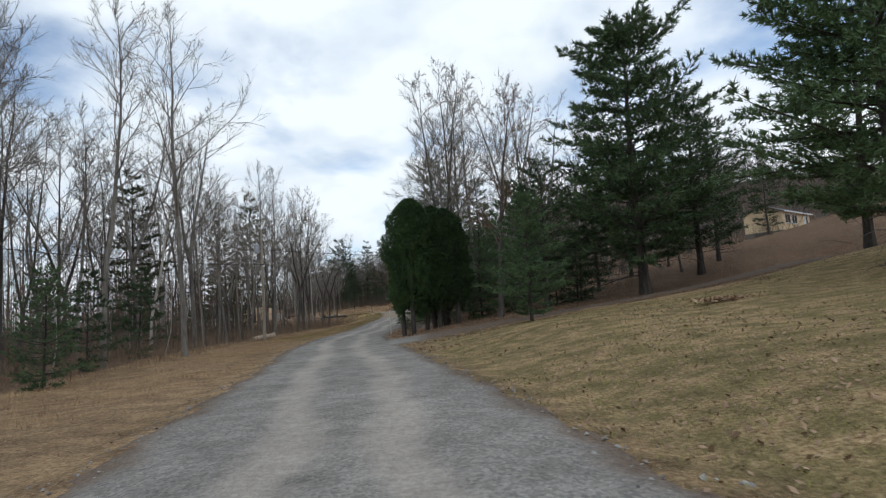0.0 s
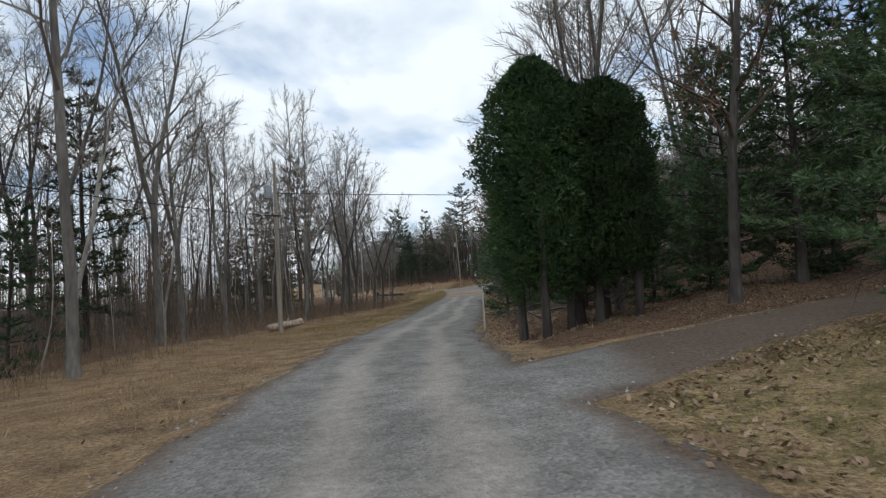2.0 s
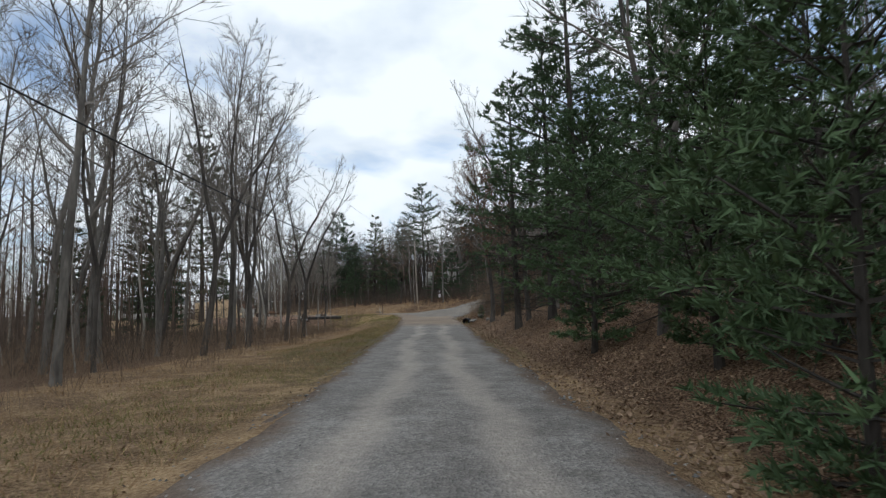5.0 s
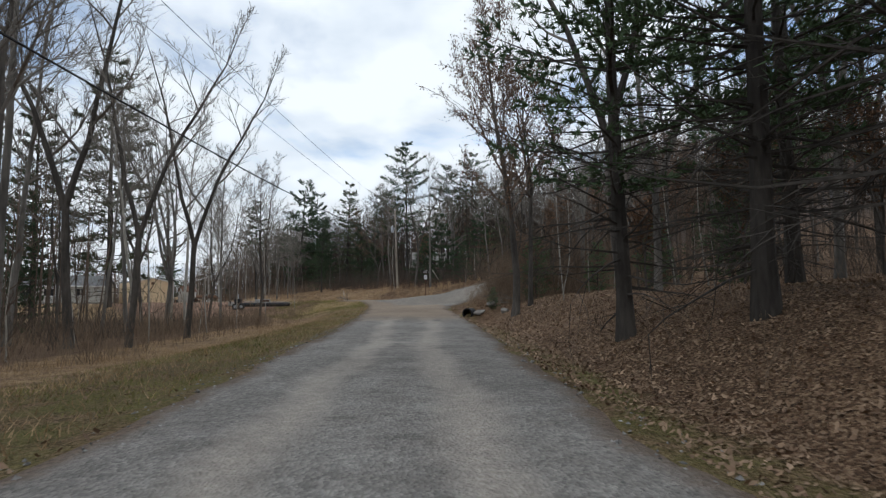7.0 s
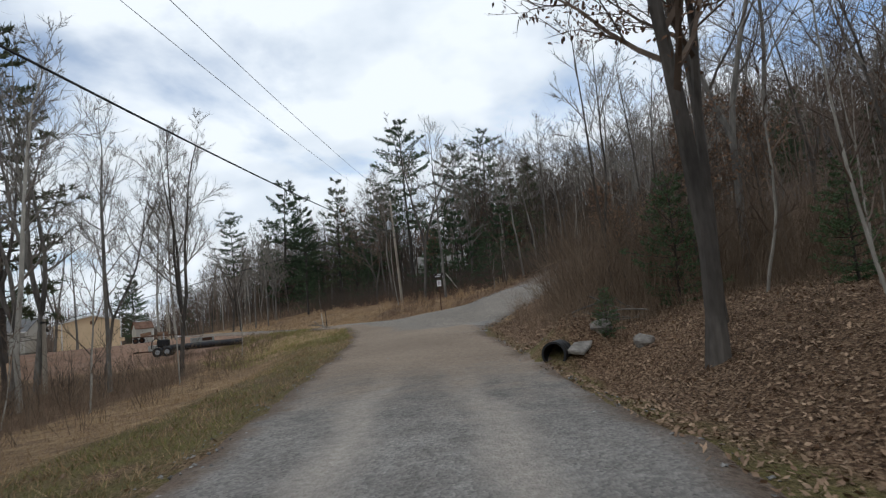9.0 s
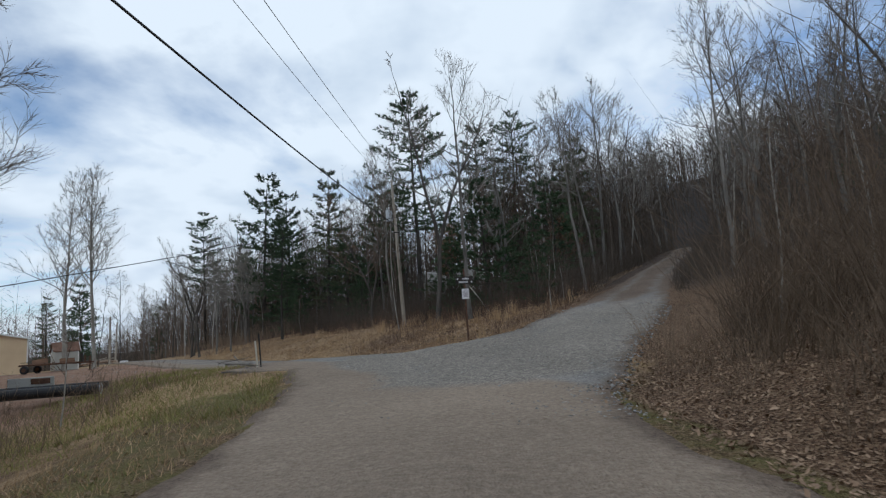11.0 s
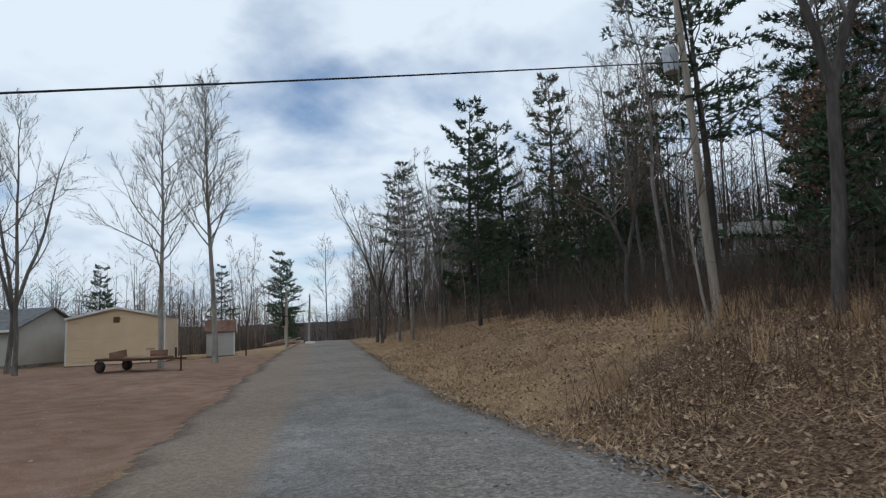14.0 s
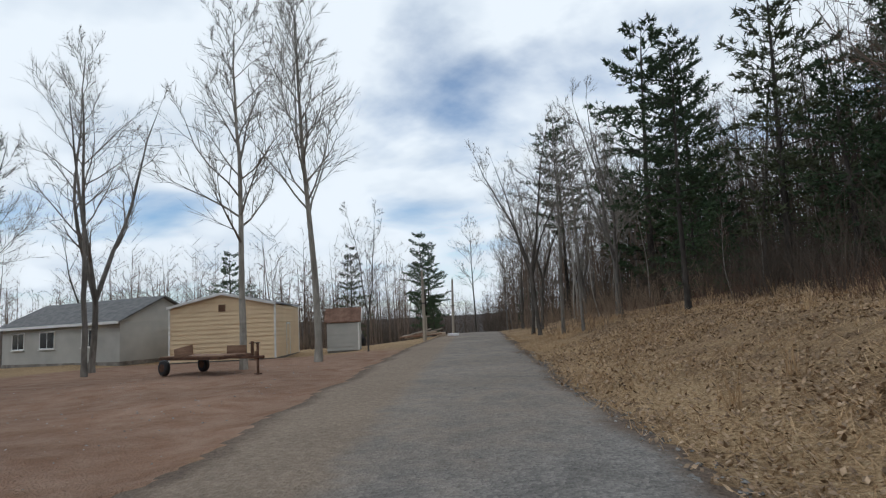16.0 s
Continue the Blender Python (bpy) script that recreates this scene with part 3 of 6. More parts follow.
                    for _ in range(spikes):
                        shoot(rng, CV, CF, w + way * tl * rng.uniform(0.15, 0.7), (aside(rng, way, rng.uniform(0.3, 0.7)) + Vector((0, 0, 0.1))) * tl * rng.uniform(0.35, 0.7), 0.011)
    return (TV, TF), (CV, CF)


def needles(rng, V, F, p, d, size, count, width=0.012):
    """A tuft of needle bundles that fans round a twig's tip, more above than below."""
    for _ in range(count):
        a = (aside(rng, d, rng.uniform(0.2, 1.35)) + Vector((0, 0, 0.25))).normalized()
        s = a.orthogonal().normalized()
        s.rotate(Matrix.Rotation(rng.uniform(0, 6.28), 3, a))
        q = p - d * rng.uniform(0, size * 0.6)
        b = len(V)
        V += [q - s * width, q + s * width, q + a * size * rng.uniform(0.65, 1.15)]
        F.append((b, b + 1, b + 2))


def pine_mesh(seed, H=16.0, r=0.2, start=0.2, whorls=14, per=5, reach=3.6, laterals=8, size=0.28, count=6, droop=0.0, dead=0, ragged=0.35, width=0.03, shape=0.8, power=1.6):
    """A pine: trunk, bare lower limbs and a crown of whorled boughs, each a flat plate of side shoots with needle tufts."""
    rng = random.Random(seed)
    TV, TF, CV, CF, BV, BF = [], [], [], [], [], []
    trunk = wander(rng, Vector((0, 0, -0.4)), Vector((rng.gauss(0, 0.02), rng.gauss(0, 0.02), 1)), H + 0.4, 12, 0.015, 0.03)
    tube(TV, TF, trunk, [r * (1.35 if k == 0 else 1 - k / 12.6) + 0.012 for k in range(13)], 8)
    for k in range(dead):
        t = rng.uniform(0.07, max(start, 0.12) + 0.1)
        p, d = at_path(trunk, t)
        limb = wander(rng, p, aside(rng, d, rng.uniform(1.3, 1.75)), reach * rng.uniform(0.35, 0.95), 4, 0.10, -0.03)
        tube(BV, BF, limb, [0.038, 0.028, 0.019, 0.012, 0.003], 4)
        for _ in range(6):
            q, e = at_path(limb, rng.uniform(0.15, 1))
            sub = wander(rng, q, aside(rng, e, rng.uniform(0.5, 0.9)), reach * rng.uniform(0.12, 0.35), 2, 0.12, -0.03)
            tube(BV, BF, sub, [0.010, 0.007, 0.002], 3)
            shoot(rng, BV, BF, sub[1], aside(rng, e, rng.uniform(0.4, 1.0)) * reach * rng.uniform(0.08, 0.2), 0.006)
    for k in range(whorls):
        t = start + (0.985 - start) * (k + 0.6 * rng.random()) / whorls
        rel = (t - start) / (1 - start)
        L0 = reach * min(1.0, 0.55 + rel * 3.0) * (1 - rel ** power * shape) * rng.uniform(1 - ragged, 1 + 0.4 * ragged)
        n = max(3, int(per * (1 - 0.3 * rel)))
        turn = rng.uniform(0, 6.28)
        for j in range(n):
            p, _ = at_path(trunk, min(0.99, t + rng.uniform(-0.02, 0.02)))
            L = L0 * rng.uniform(0.62, 1.15)
            a = turn + 6.28 * j / n + rng.uniform(-0.4, 0.4)
            d = Vector((math.cos(a), math.sin(a), 0.05 + 0.55 * rel ** 1.5 - droop + rng.uniform(-0.10, 0.14)))
            bough = wander(rng, p, d, L, 5, 0.06, 0.045 - droop * 0.3)
            tube(BV, BF, bough, [0.008 + 0.011 * L * (1 - i / 5.5) for i in range(6)], 3)
            needles(rng, CV, CF, bough[-1], (bough[-1] - bough[-2]).normalized(), size, count, width)
            for i in range(laterals):
                f = 0.16 + 0.82 * (i + rng.random()) / laterals
                q, e = at_path(bough, min(f, 0.99))
                flat = Vector((-e.y, e.x, 0)).normalized() * (1 if i % 2 else -1)
                ang = rng.uniform(0.55, 1.15)
                out = (e * math.cos(ang) + flat * math.sin(ang) + Vector((0, 0, rng.gauss(0.05, 0.14)))).normalized()
                stem = min(1.5, 0.22 + L * rng.uniform(0.20, 0.46) * (1.18 - f))
                shoot(rng, BV, BF, q, out * stem, 0.008)
                for u in (1.0, 0.62, 0.3)[:1 + (stem > 0.45) + (stem > 0.95)]:
                    needles(rng, CV, CF, q + out * stem * u + Vector((0, 0, rng.gauss(0.02, 0.05))), out, size * rng.uniform(0.75, 1.15), count, width)
    return (TV, TF), (BV, BF), (CV, CF)


def cedar_mesh(seed, H=9.5, R=1.9, sprays=9000):
    """A dense columnar arborvitae: trunks, a mass of inner twigs and a close coat of flat feathery sprays."""
    rng = random.Random(seed)
    CV, CF, BV, BF = [], [], [], []
    stems = []
    for k in range(3):
        a = 2.1 * k + rng.random()
        TV, TF = [], []
        stems.append((TV, TF))
        pts = wander(rng, Vector((0.45 * R * math.cos(a), 0.45 * R * math.sin(a), -0.3)), Vector((0.03 * math.cos(a), 0.03 * math.sin(a), 1)), H * rng.uniform(0.75, 0.92), 8, 0.03, 0.03)
        tube(TV, TF, pts, [0.15 * (1 - j / 9) + 0.01 for j in range(9)], 7)
    lumps = [(rng.uniform(0, 6.28), rng.uniform(0.02, 0.98), rng.uniform(0.10, 0.34)) for _ in range(46)]

    def girth(t, a):
        prof = min(1.0, 0.66 + t * 2.2) * (1 - max(0.0, (t - 0.50) / 0.50) ** 2.6) ** 0.62
        bump = 0.84 + sum(w * math.exp(-((((a - b + 3.14) % 6.28) - 3.14) / 0.36) ** 2 - ((t - c) / 0.06) ** 2) for b, c, w in lumps)
        return R * prof * bump

    def leaf(p, d, L, w):
        s = d.orthogonal().normalized()
        s.rotate(Matrix.Rotation(rng.uniform(0, 6.28), 3, d))
        n = d.cross(s) * 0.03
        b = len(CV)
        CV.extend([p, p + d * L * 0.5 - s * w + n, p + d * L, p + d * L * 0.5 + s * w + n])
        CF.append((b, b + 1, b + 2, b + 3))

    for k in range(1500):
        t, a = rng.random(), rng.uniform(0, 6.28)
        rad = girth(t, a) * rng.uniform(0.2, 0.62)
        leaf(Vector((rad * math.cos(a), rad * math.sin(a), 1.7 + t * (H - 2.2))), Vector((rng.gauss(0, 0.6), rng.gauss(0, 0.6), rng.uniform(-0.2, 1))).normalized(), rng.uniform(0.5, 0.8), rng.uniform(0.16, 0.26))
    for k in range(sprays):
        t = rng.random() ** 0.9
        a = rng.uniform(0, 6.28)
        rad = girth(t, a) * (1.06 - 0.34 * rng.random() ** 1.5)
        p = Vector((rad * math.cos(a), rad * math.sin(a), 1.35 + t * (H - 1.45) + 0.35 * math.sin(a * 3 + seed) * (1 - t) ** 6))
        out = Vector((math.cos(a), math.sin(a), rng.uniform(-0.35, 1.3))).normalized()
        tips = rng.uniform(0.7, 1.25) if rng.random() > 0.06 else 1.9
        for _ in range(3):
            d = (out + Vector((rng.gauss(0, 0.38), rng.gauss(0, 0.38), rng.gauss(0, 0.38)))).normalized()
            leaf(p, d, rng.uniform(0.09, 0.19) * tips, rng.uniform(0.014, 0.028))
    for k in range(60):
        t = rng.uniform(0.05, 0.85)
        a = rng.uniform(0, 6.28)
        d = Vector((math.cos(a), math.sin(a), rng.uniform(0.1, 0.7)))
        tube(BV, BF, wander(rng, Vector((0, 0, t * H)), d, R * 0.85, 4, 0.08, 0.05), [0.035, 0.026, 0.018, 0.01, 0.004], 4)
    return stems, (BV, BF), (CV, CF)


def raw_mesh(name, VF, mat):
    me = bpy.data.meshes.new(name)
    me.from_pydata([tuple(v) for v in VF[0]], [], VF[1])
    me.materials.append(mat)
    me.update()
    return me


def tree_thing(name, meshes, label, category, group=""):
    """An Empty at the foot of the tree that parents trunk, boughs and crown. Built away from the scene's middle, then copied."""
    top = new(name)
    for part_name, me in meshes:
        ob = new(part_name, me)
        ob.parent = top
        if part_name == "branch_work":
            ob["kind"] = "stuff"
    return tagged(top, label, category, group)


def solid(name, meshes):
    return [(n, raw_mesh(n, vf, mat)) for n, vf, mat in meshes if len(vf[0])]


def place_tree(proto, x, y, scale=1.0, turn=0.0, z=None, lean=(0, 0)):
    z = land_z(x, y) if z is None else z
    proto.scale = (scale, scale, scale)
    ob = copy_thing(proto, pose(x, y, z, lean[0], lean[1], turn))
    proto.scale = (1, 1, 1)
    return ob


PROTOS = []


def proto(name, meshes, label, category, group=""):
    ob = tree_thing(name, meshes, label, category, group)
    PROTOS.append(ob)
    return ob


BARE = []  # woodland trees seen from near
for k, (H, r, crown, fork, spread, bark) in enumerate([
        (19, 0.145, 0.40, 1, 0.30, bark_grey), (20, 0.17, 0.38, 2, 0.30, bark_grey), (17, 0.12, 0.36, 1, 0.30, bark_brown), (19, 0.19, 0.34, 3, 0.28, bark_grey),
        (16, 0.10, 0.42, 1, 0.26, bark_pale), (20, 0.18, 0.38, 2, 0.28, bark_brown), (18, 0.13, 0.46, 1, 0.27, bark_grey), (14, 0.09, 0.32, 2, 0.30, bark_brown)]):
    T, C = bare_tree_mesh(11 + k, H, r, crown, 16, 6, 6, 2, fork, spread, 0.04)
    BARE.append(proto("bare_tree", solid("bare_tree", [("trunk", T, bark), ("crown", C, twig_grey)]), "leafless grey-barked woodland tree with fine bare twigs", "tree", "bare trees of the woods"))
BROAD = []  # trees with a wide full crown that stand apart
for k, (H, r, fork, crown, spread, limbs) in enumerate([(18, 0.16, 3, 0.28, 0.38, 24), (19, 0.15, 2, 0.26, 0.40, 24)]):
    T, C = bare_tree_mesh(91 + k, H, r, crown, limbs, 8, 8, 3, fork, spread, 0.04)
    BROAD.append(proto("bare_tree", solid("bare_tree", [("trunk", T, bark_brown), ("crown", C, twig_grey)]), "large leafless tree with a wide fan of fine twigs", "tree", "bare trees of the woods"))
POPLAR = []
for k, (seed, crown, limbs) in enumerate([(97, 0.40, 26), (98, 0.37, 24)]):
    T, C = bare_tree_mesh(seed, 15.5, 0.15, crown, limbs, 7, 6, 2, 1, 0.33, 0.006, 0.12)
    POPLAR.append(proto("poplar_tree", solid("poplar_tree", [("trunk", T, bark_pale), ("crown", C, twig_pale)]), "tall straight bare poplar with an egg-shaped crown", "tree", "poplars by the sheds"))
FAR = []  # woodland trees that stay far off
for k, (H, r, crown, fork) in enumerate([(18, 0.17, 0.4, 1), (20, 0.19, 0.45, 2), (16, 0.14, 0.35, 1), (21, 0.19, 0.5, 2)]):
    T, C = bare_tree_mesh(61 + k, H, r, crown, 14, 5, 5, 1, fork, 0.28, 0.05)
    FAR.append(proto("bare_tree", solid("bare_tree", [("trunk", T, bark_brown), ("crown", C, twig_brown)]), "tall leafless tree deep in the woods", "tree", "bare trees of the woods"))
SAPLINGS = []
for k, H in enumerate((5.5, 7.5, 4.0)):
    T, C = bare_tree_mesh(81 + k, H, 0.03, 0.2, 9, 4, 4, 1, 1, 0.34, 0.09)
    SAPLINGS.append(proto("sapling", solid("sapling", [("stem", T, bark_pale), ("crown", C, twig_brown)]), "thin bare sapling in the undergrowth", "sapling", "saplings of the woods"))
PINES = []
for k, (H, reach, start) in enumerate([(19, 4.2, 0.36), (21, 4.2, 0.44), (15, 3.5, 0.14)]):
    T, B, C = pine_mesh(31 + k, H, 0.2, start, 14, 5, reach * 1.08, 13, 0.33, 7, 0.03, 8, ragged=0.45, width=0.046, shape=0.72, power=2.8)
    PINES.append(proto("pine_tree", solid("pine_tree", [("trunk", T, bark_pine_shaded), ("branch_work", B, bark_pine_shaded), ("crown", C, needle_dark)]), "tall dark-green pine with a ragged layered crown", "pine", "pines of the woods"))
T, B, C = pine_mesh(41, 17, 0.2, 0.14, 16, 5, 3.6, 8, 0.40, 7, 0.05, 10, ragged=0.4, width=0.05)
GREY_PINE = proto("pine_tree", solid("pine_tree", [("trunk", T, bark_pine_shaded), ("branch_work", B, bark_pine_shaded), ("crown", C, needle_grey)]), "grey-green narrow pine with dull needles", "pine", "pines of the woods")
T, B, C = pine_mesh(46, 8.5, 0.09, 0.04, 11, 5, 2.7, 7, 0.36, 7, 0.06, 4, ragged=0.4, width=0.05, shape=0.7)
UNDER_PINE = proto("young_pine", solid("young_pine", [("trunk", T, bark_pine_shaded), ("branch_work", B, bark_pine_shaded), ("crown", C, needle_dark)]), "dark young pine in the shade of the woods", "pine", "young pines in the woods")
T, B, C = pine_mesh(42, 17, 0.22, 0.24, 15, 5, 4.8, 12, 0.30, 10, 0.03, 46, ragged=0.5, width=0.030)
ROAD_PINE = proto("pine_tree", solid("pine_tree", [("trunk", T, bark_pine_shaded), ("branch_work", B, bark_pine_shaded), ("crown", C, needle_pine)]), "roadside pine with bare dead lower limbs and a thin green top", "pine", "pines of the woods")
T, B, C = pine_mesh(43, 7.5, 0.09, 0.03, 14, 6, 3.0, 10, 0.25, 11, 0.03, 0, ragged=0.35, width=0.025, shape=0.72, power=1.8)
YOUNG_PINE = proto("young_pine", solid("young_pine", [("trunk", T, bark_pine_shaded), ("branch_work", B, bark_pine_shaded), ("crown", C, needle_pine)]), "bushy young green pine on the leafy bank", "pine", "young pines on the bank")
T, B, C = pine_mesh(47, 10.5, 0.13, 0.08, 17, 6, 4.0, 15, 0.26, 12, 0.02, 6, ragged=0.35, width=0.026, shape=0.75, power=1.9)
BANK_PINE = proto("young_pine", solid("young_pine", [("trunk", T, bark_pine_shaded), ("branch_work", B, bark_pine_shaded), ("crown", C, needle_pine)]), "soft green pine that leans its boughs over the lane", "pine", "young pines on the bank")
LAWN_PINES = []
for k, (laterals, count, whorls) in enumerate([(22, 12, 24), (13, 8, 18)]):
    T, B, C = pine_mesh(44 + k, 18, 0.34, 0.15, whorls, 6, 6.6, laterals, 0.40, count, 0.02, 8, ragged=0.30, width=0.036, shape=0.74, power=3.0)
    LAWN_PINES.append(proto("lawn_pine", solid("lawn_pine", [("trunk", T, bark_pine_shaded), ("branch_work", B, bark_pine_shaded), ("crown", C, needle_pine)]), "large spreading pine with a thick trunk on the lawn", "pine"))
CEDAR = []
for k, (H, R) in enumerate([(9.1, 1.70), (8.4, 1.66)]):
    T, B, C = cedar_mesh(51 + k, H, R, 14000)
    CEDAR.append(proto("arborvitae", solid("arborvitae", [("trunk", t, bark_pine_shaded) for t in T] + [("branch_work", B, bark_brown), ("crown", C, spray_cedar)]), "dense dark-green arborvitae beside the gravel road", "evergreen", "arborvitae by the drive"))

# ---- woods ----
place = random.Random(5)
TAKEN = []


def free_spot(x, y, gap):
    if any((x - a) ** 2 + (y - b) ** 2 < gap * gap for a, b in TAKEN):
        return False
    return True


def scatter(kinds_of, x0, x1, y0, y1, gap, test, tries=3000, size=(0.8, 1.15), limit=400):
    done = 0
    for _ in range(tries):
        x, y = place.uniform(x0, x1), place.uniform(y0, y1)
        if not test(x, y) or not free_spot(x, y, gap):
            continue
        TAKEN.append((x, y))
        place_tree(place.choice(kinds_of), x, y, place.uniform(*size), place.uniform(0, 360), lean=(place.gauss(0, 1.5), place.gauss(0, 1.5)))
        done += 1
        if done >= limit:
            break


def side_of(x, y):
    return x - float(np.interp(min(max(y, -70), 122), LANE_Y, LANE_X))


def across(x, y):
    """Metres to the right of the left road."""
    return 0.8 * (x + 13) + 0.6 * (y - 126)


def forward(x, y):
    """Metres along the left road from the junction."""
    return -0.6 * (x + 13) + 0.8 * (y - 126)


def right_of(x, y):
    """Metres to the right of the right road."""
    return 0.91 * (x + 3.2) - 0.42 * (y - 137)


# trees that stand out
for tree, x, y, s, turn, *zz in [
        (CEDAR[0], -1.65, 37.4, 1.0, 0), (CEDAR[1], 0.6, 37.7, 0.94, 60), (CEDAR[1], -0.25, 39.4, 1.02, 200), (YOUNG_PINE, 0.4, 44.6, 0.72, 15), (YOUNG_PINE, 3.0, 43.2, 0.8, 115), (BANK_PINE, 5.2, 29.9, 0.66, 30), (BANK_PINE, 6.3, 43.5, 0.95, 140), (LAWN_PINES[1], 7.6, 40.8, 0.6, 300), (LAWN_PINES[0], 14.2, 39.4, 1.08, 20), (LAWN_PINES[1], 20.0, 44.0, 0.8, 170), (PINES[2], 13.5, 50.0, 0.8, 20), (PINES[2], 17.5, 54.0, 0.9, 80), (PINES[2], 24.0, 50.0, 0.9, 200), (UNDER_PINE, 11.0, 45.5, 0.8, 20), (LAWN_PINES[0], 19.6, 22.6, 1.0, 100), (LAWN_PINES[1], 26, 34, 0.9, 210),
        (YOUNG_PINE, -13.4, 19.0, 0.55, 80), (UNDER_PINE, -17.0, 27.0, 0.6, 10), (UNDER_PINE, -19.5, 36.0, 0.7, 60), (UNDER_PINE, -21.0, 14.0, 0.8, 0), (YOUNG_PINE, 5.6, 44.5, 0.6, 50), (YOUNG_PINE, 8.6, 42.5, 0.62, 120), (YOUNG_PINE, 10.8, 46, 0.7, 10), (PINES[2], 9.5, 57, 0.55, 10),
        (YOUNG_PINE, -3.2, 52.5, 0.80, 40), (BANK_PINE, -2.2, 58.2, 0.72, 0), (BANK_PINE, -3.0, 65.5, 0.74, 250), (YOUNG_PINE, 0.6, 60.5, 0.9, 150), (YOUNG_PINE, 1.6, 54.5, 0.66, 200), (YOUNG_PINE, 2.2, 66, 0.7, 80), (YOUNG_PINE, -0.2, 48.2, 0.5, 20), (YOUNG_PINE, 2.4, 46.4, 0.5, 260), (YOUNG_PINE, 4.6, 49.5, 0.62, 130), (YOUNG_PINE, 7.5, 52.5, 0.7, 60), (YOUNG_PINE, 8.5, 58.5, 0.85, 310), (YOUNG_PINE, -1.9, 51.0, 0.6, 95), (YOUNG_PINE, -1.0, 56.5, 0.95, 240), (YOUNG_PINE, 4.2, 56.0, 0.8, 15),
        (ROAD_PINE, -3.8, 83.0, 0.92, 0), (ROAD_PINE, -2.2, 79.7, 1.0, 120), (ROAD_PINE, -1.6, 75.8, 1.2, 240), (ROAD_PINE, 2.0, 86, 1.0, 60), (ROAD_PINE, 1.0, 70.5, 0.95, 300),
        (ROAD_PINE, 4.5, 78, 1.0, 30), (ROAD_PINE, 5.5, 92, 0.95, 190), (PINES[2], 9.5, 104, 0.8, 70), (YOUNG_PINE, -2.6, 106.5, 0.5, 0), (YOUNG_PINE, -5.5, 103.9, 0.16, 40), (YOUNG_PINE, 2.5, 99, 0.45, 30), (YOUNG_PINE, 0.5, 103, 0.38, 70), (YOUNG_PINE, 5.0, 96, 0.55, 170), (PINES[2], 5.5, 70, 0.7, 245),
        (PINES[0], -15.3, 166.0, 1.25, 0), (PINES[0], -8.5, 170.0, 1.0, 150), (PINES[1], -4.5, 176.0, 1.05, 250), (PINES[2], -37.9, 184.7, 1.46, 90), (PINES[2], -34.8, 188.0, 1.3, 10), (PINES[1], -49.4, 192.5, 0.98, 200), (PINES[2], -66.5, 190.5, 0.80, 0), (PINES[2], -69.0, 193.5, 0.76, 100),
        (GREY_PINE, -27.0, 49, 0.95, 30),
        (BROAD[0], 1.2, 40.8, 1.1, 40), (BARE[0], 3.0, 53.0, 1.05, 10), (BARE[6], -0.2, 49.5, 0.95, 60), (BARE[2], 1.6, 50.5, 1.1, 160), (BARE[1], 6.5, 50.0, 1.1, 200), (BARE[3], 9.0, 53.5, 1.1, 20), (BROAD[1], -27.0, 34.0, 1.1, 0), (BROAD[0], -27.6, 46.0, 1.05, 80), (BROAD[0], -21.2, 84.7, 1.05, 30), (GREY_PINE, -48.0, 137.0, 1.8, 40), (GREY_PINE, -54.0, 133.0, 1.5, 140), (BROAD[1], -36.6, 123.0, 1.05, 70), (BARE[0], -15.6, 34.2, 1.15, 30), (BARE[6], -17.5, 29.0, 1.1, 130),
        (BROAD[1], -1.5, 63.5, 1.0, 200), (BROAD[1], -21.5, 24.0, 1.05, 120),
        (POPLAR[0], -42.5, 156.0, 1.05, 0), (POPLAR[1], -42.6, 152.4, 0.92, 50), (BROAD[0], -24.8, 120.4, 0.82, 0), (BARE[0], -27.3, 118.0, 0.78, 90), (BROAD[1], -30.0, 122.0, 0.7, 200)]:
    TAKEN.append((x, y))
    place_tree(tree, x, y, s, turn)

# west woods along the lane
scatter(BARE, -34, -18, -4, 122, 3.4, lambda x, y: side_of(x, y) < -11.5 - (5 if y > 104 else 0), limit=78, size=(0.85, 1.2))
scatter(FAR, -58, -32, -10, 125, 5.0, lambda x, y: side_of(x, y) < -23, limit=12)
scatter([GREY_PINE, PINES[2], UNDER_PINE], -60, -26, -5, 122, 7.0, lambda x, y: side_of(x, y) < -18, limit=12, size=(0.55, 0.95))
# east hillside
scatter(BARE, -6, 22, 44, 122, 3.6, lambda x, y: side_of(x, y) > 6.5 and right_of(x, y) > 5, limit=46, size=(0.75, 1.0))
scatter([PINES[2], UNDER_PINE], 0, 40, 60, 122, 7.0, lambda x, y: side_of(x, y) > 14 and right_of(x, y) > 7, limit=5, size=(0.5, 0.9))
# north woods between the two roads
scatter(PINES + [GREY_PINE], -60, 8, 150, 205, 5.5, lambda x, y: across(x, y) > 17 and right_of(x, y) < -6 and not (-21 < x < -7 and y > 156), limit=14, size=(0.7, 1.15))
scatter([UNDER_PINE], -48, -4, 142, 190, 3.4, lambda x, y: 15.5 < across(x, y) < 30 and right_of(x, y) < -5 and not (-21 < x < -7 and y > 156), limit=18, size=(0.6, 1.2))
scatter(BARE, -75, 12, 136, 225, 3.0, lambda x, y: 15 < across(x, y) < 34 and right_of(x, y) < -4 and not (abs(x + 13.0) < 4 and y > 160), limit=52, size=(0.7, 1.0))
scatter(BARE, -95, -20, 150, 250, 3.4, lambda x, y: 5.0 < across(x, y) < 17 and 46 < forward(x, y) < 100, limit=34, size=(0.55, 0.9))
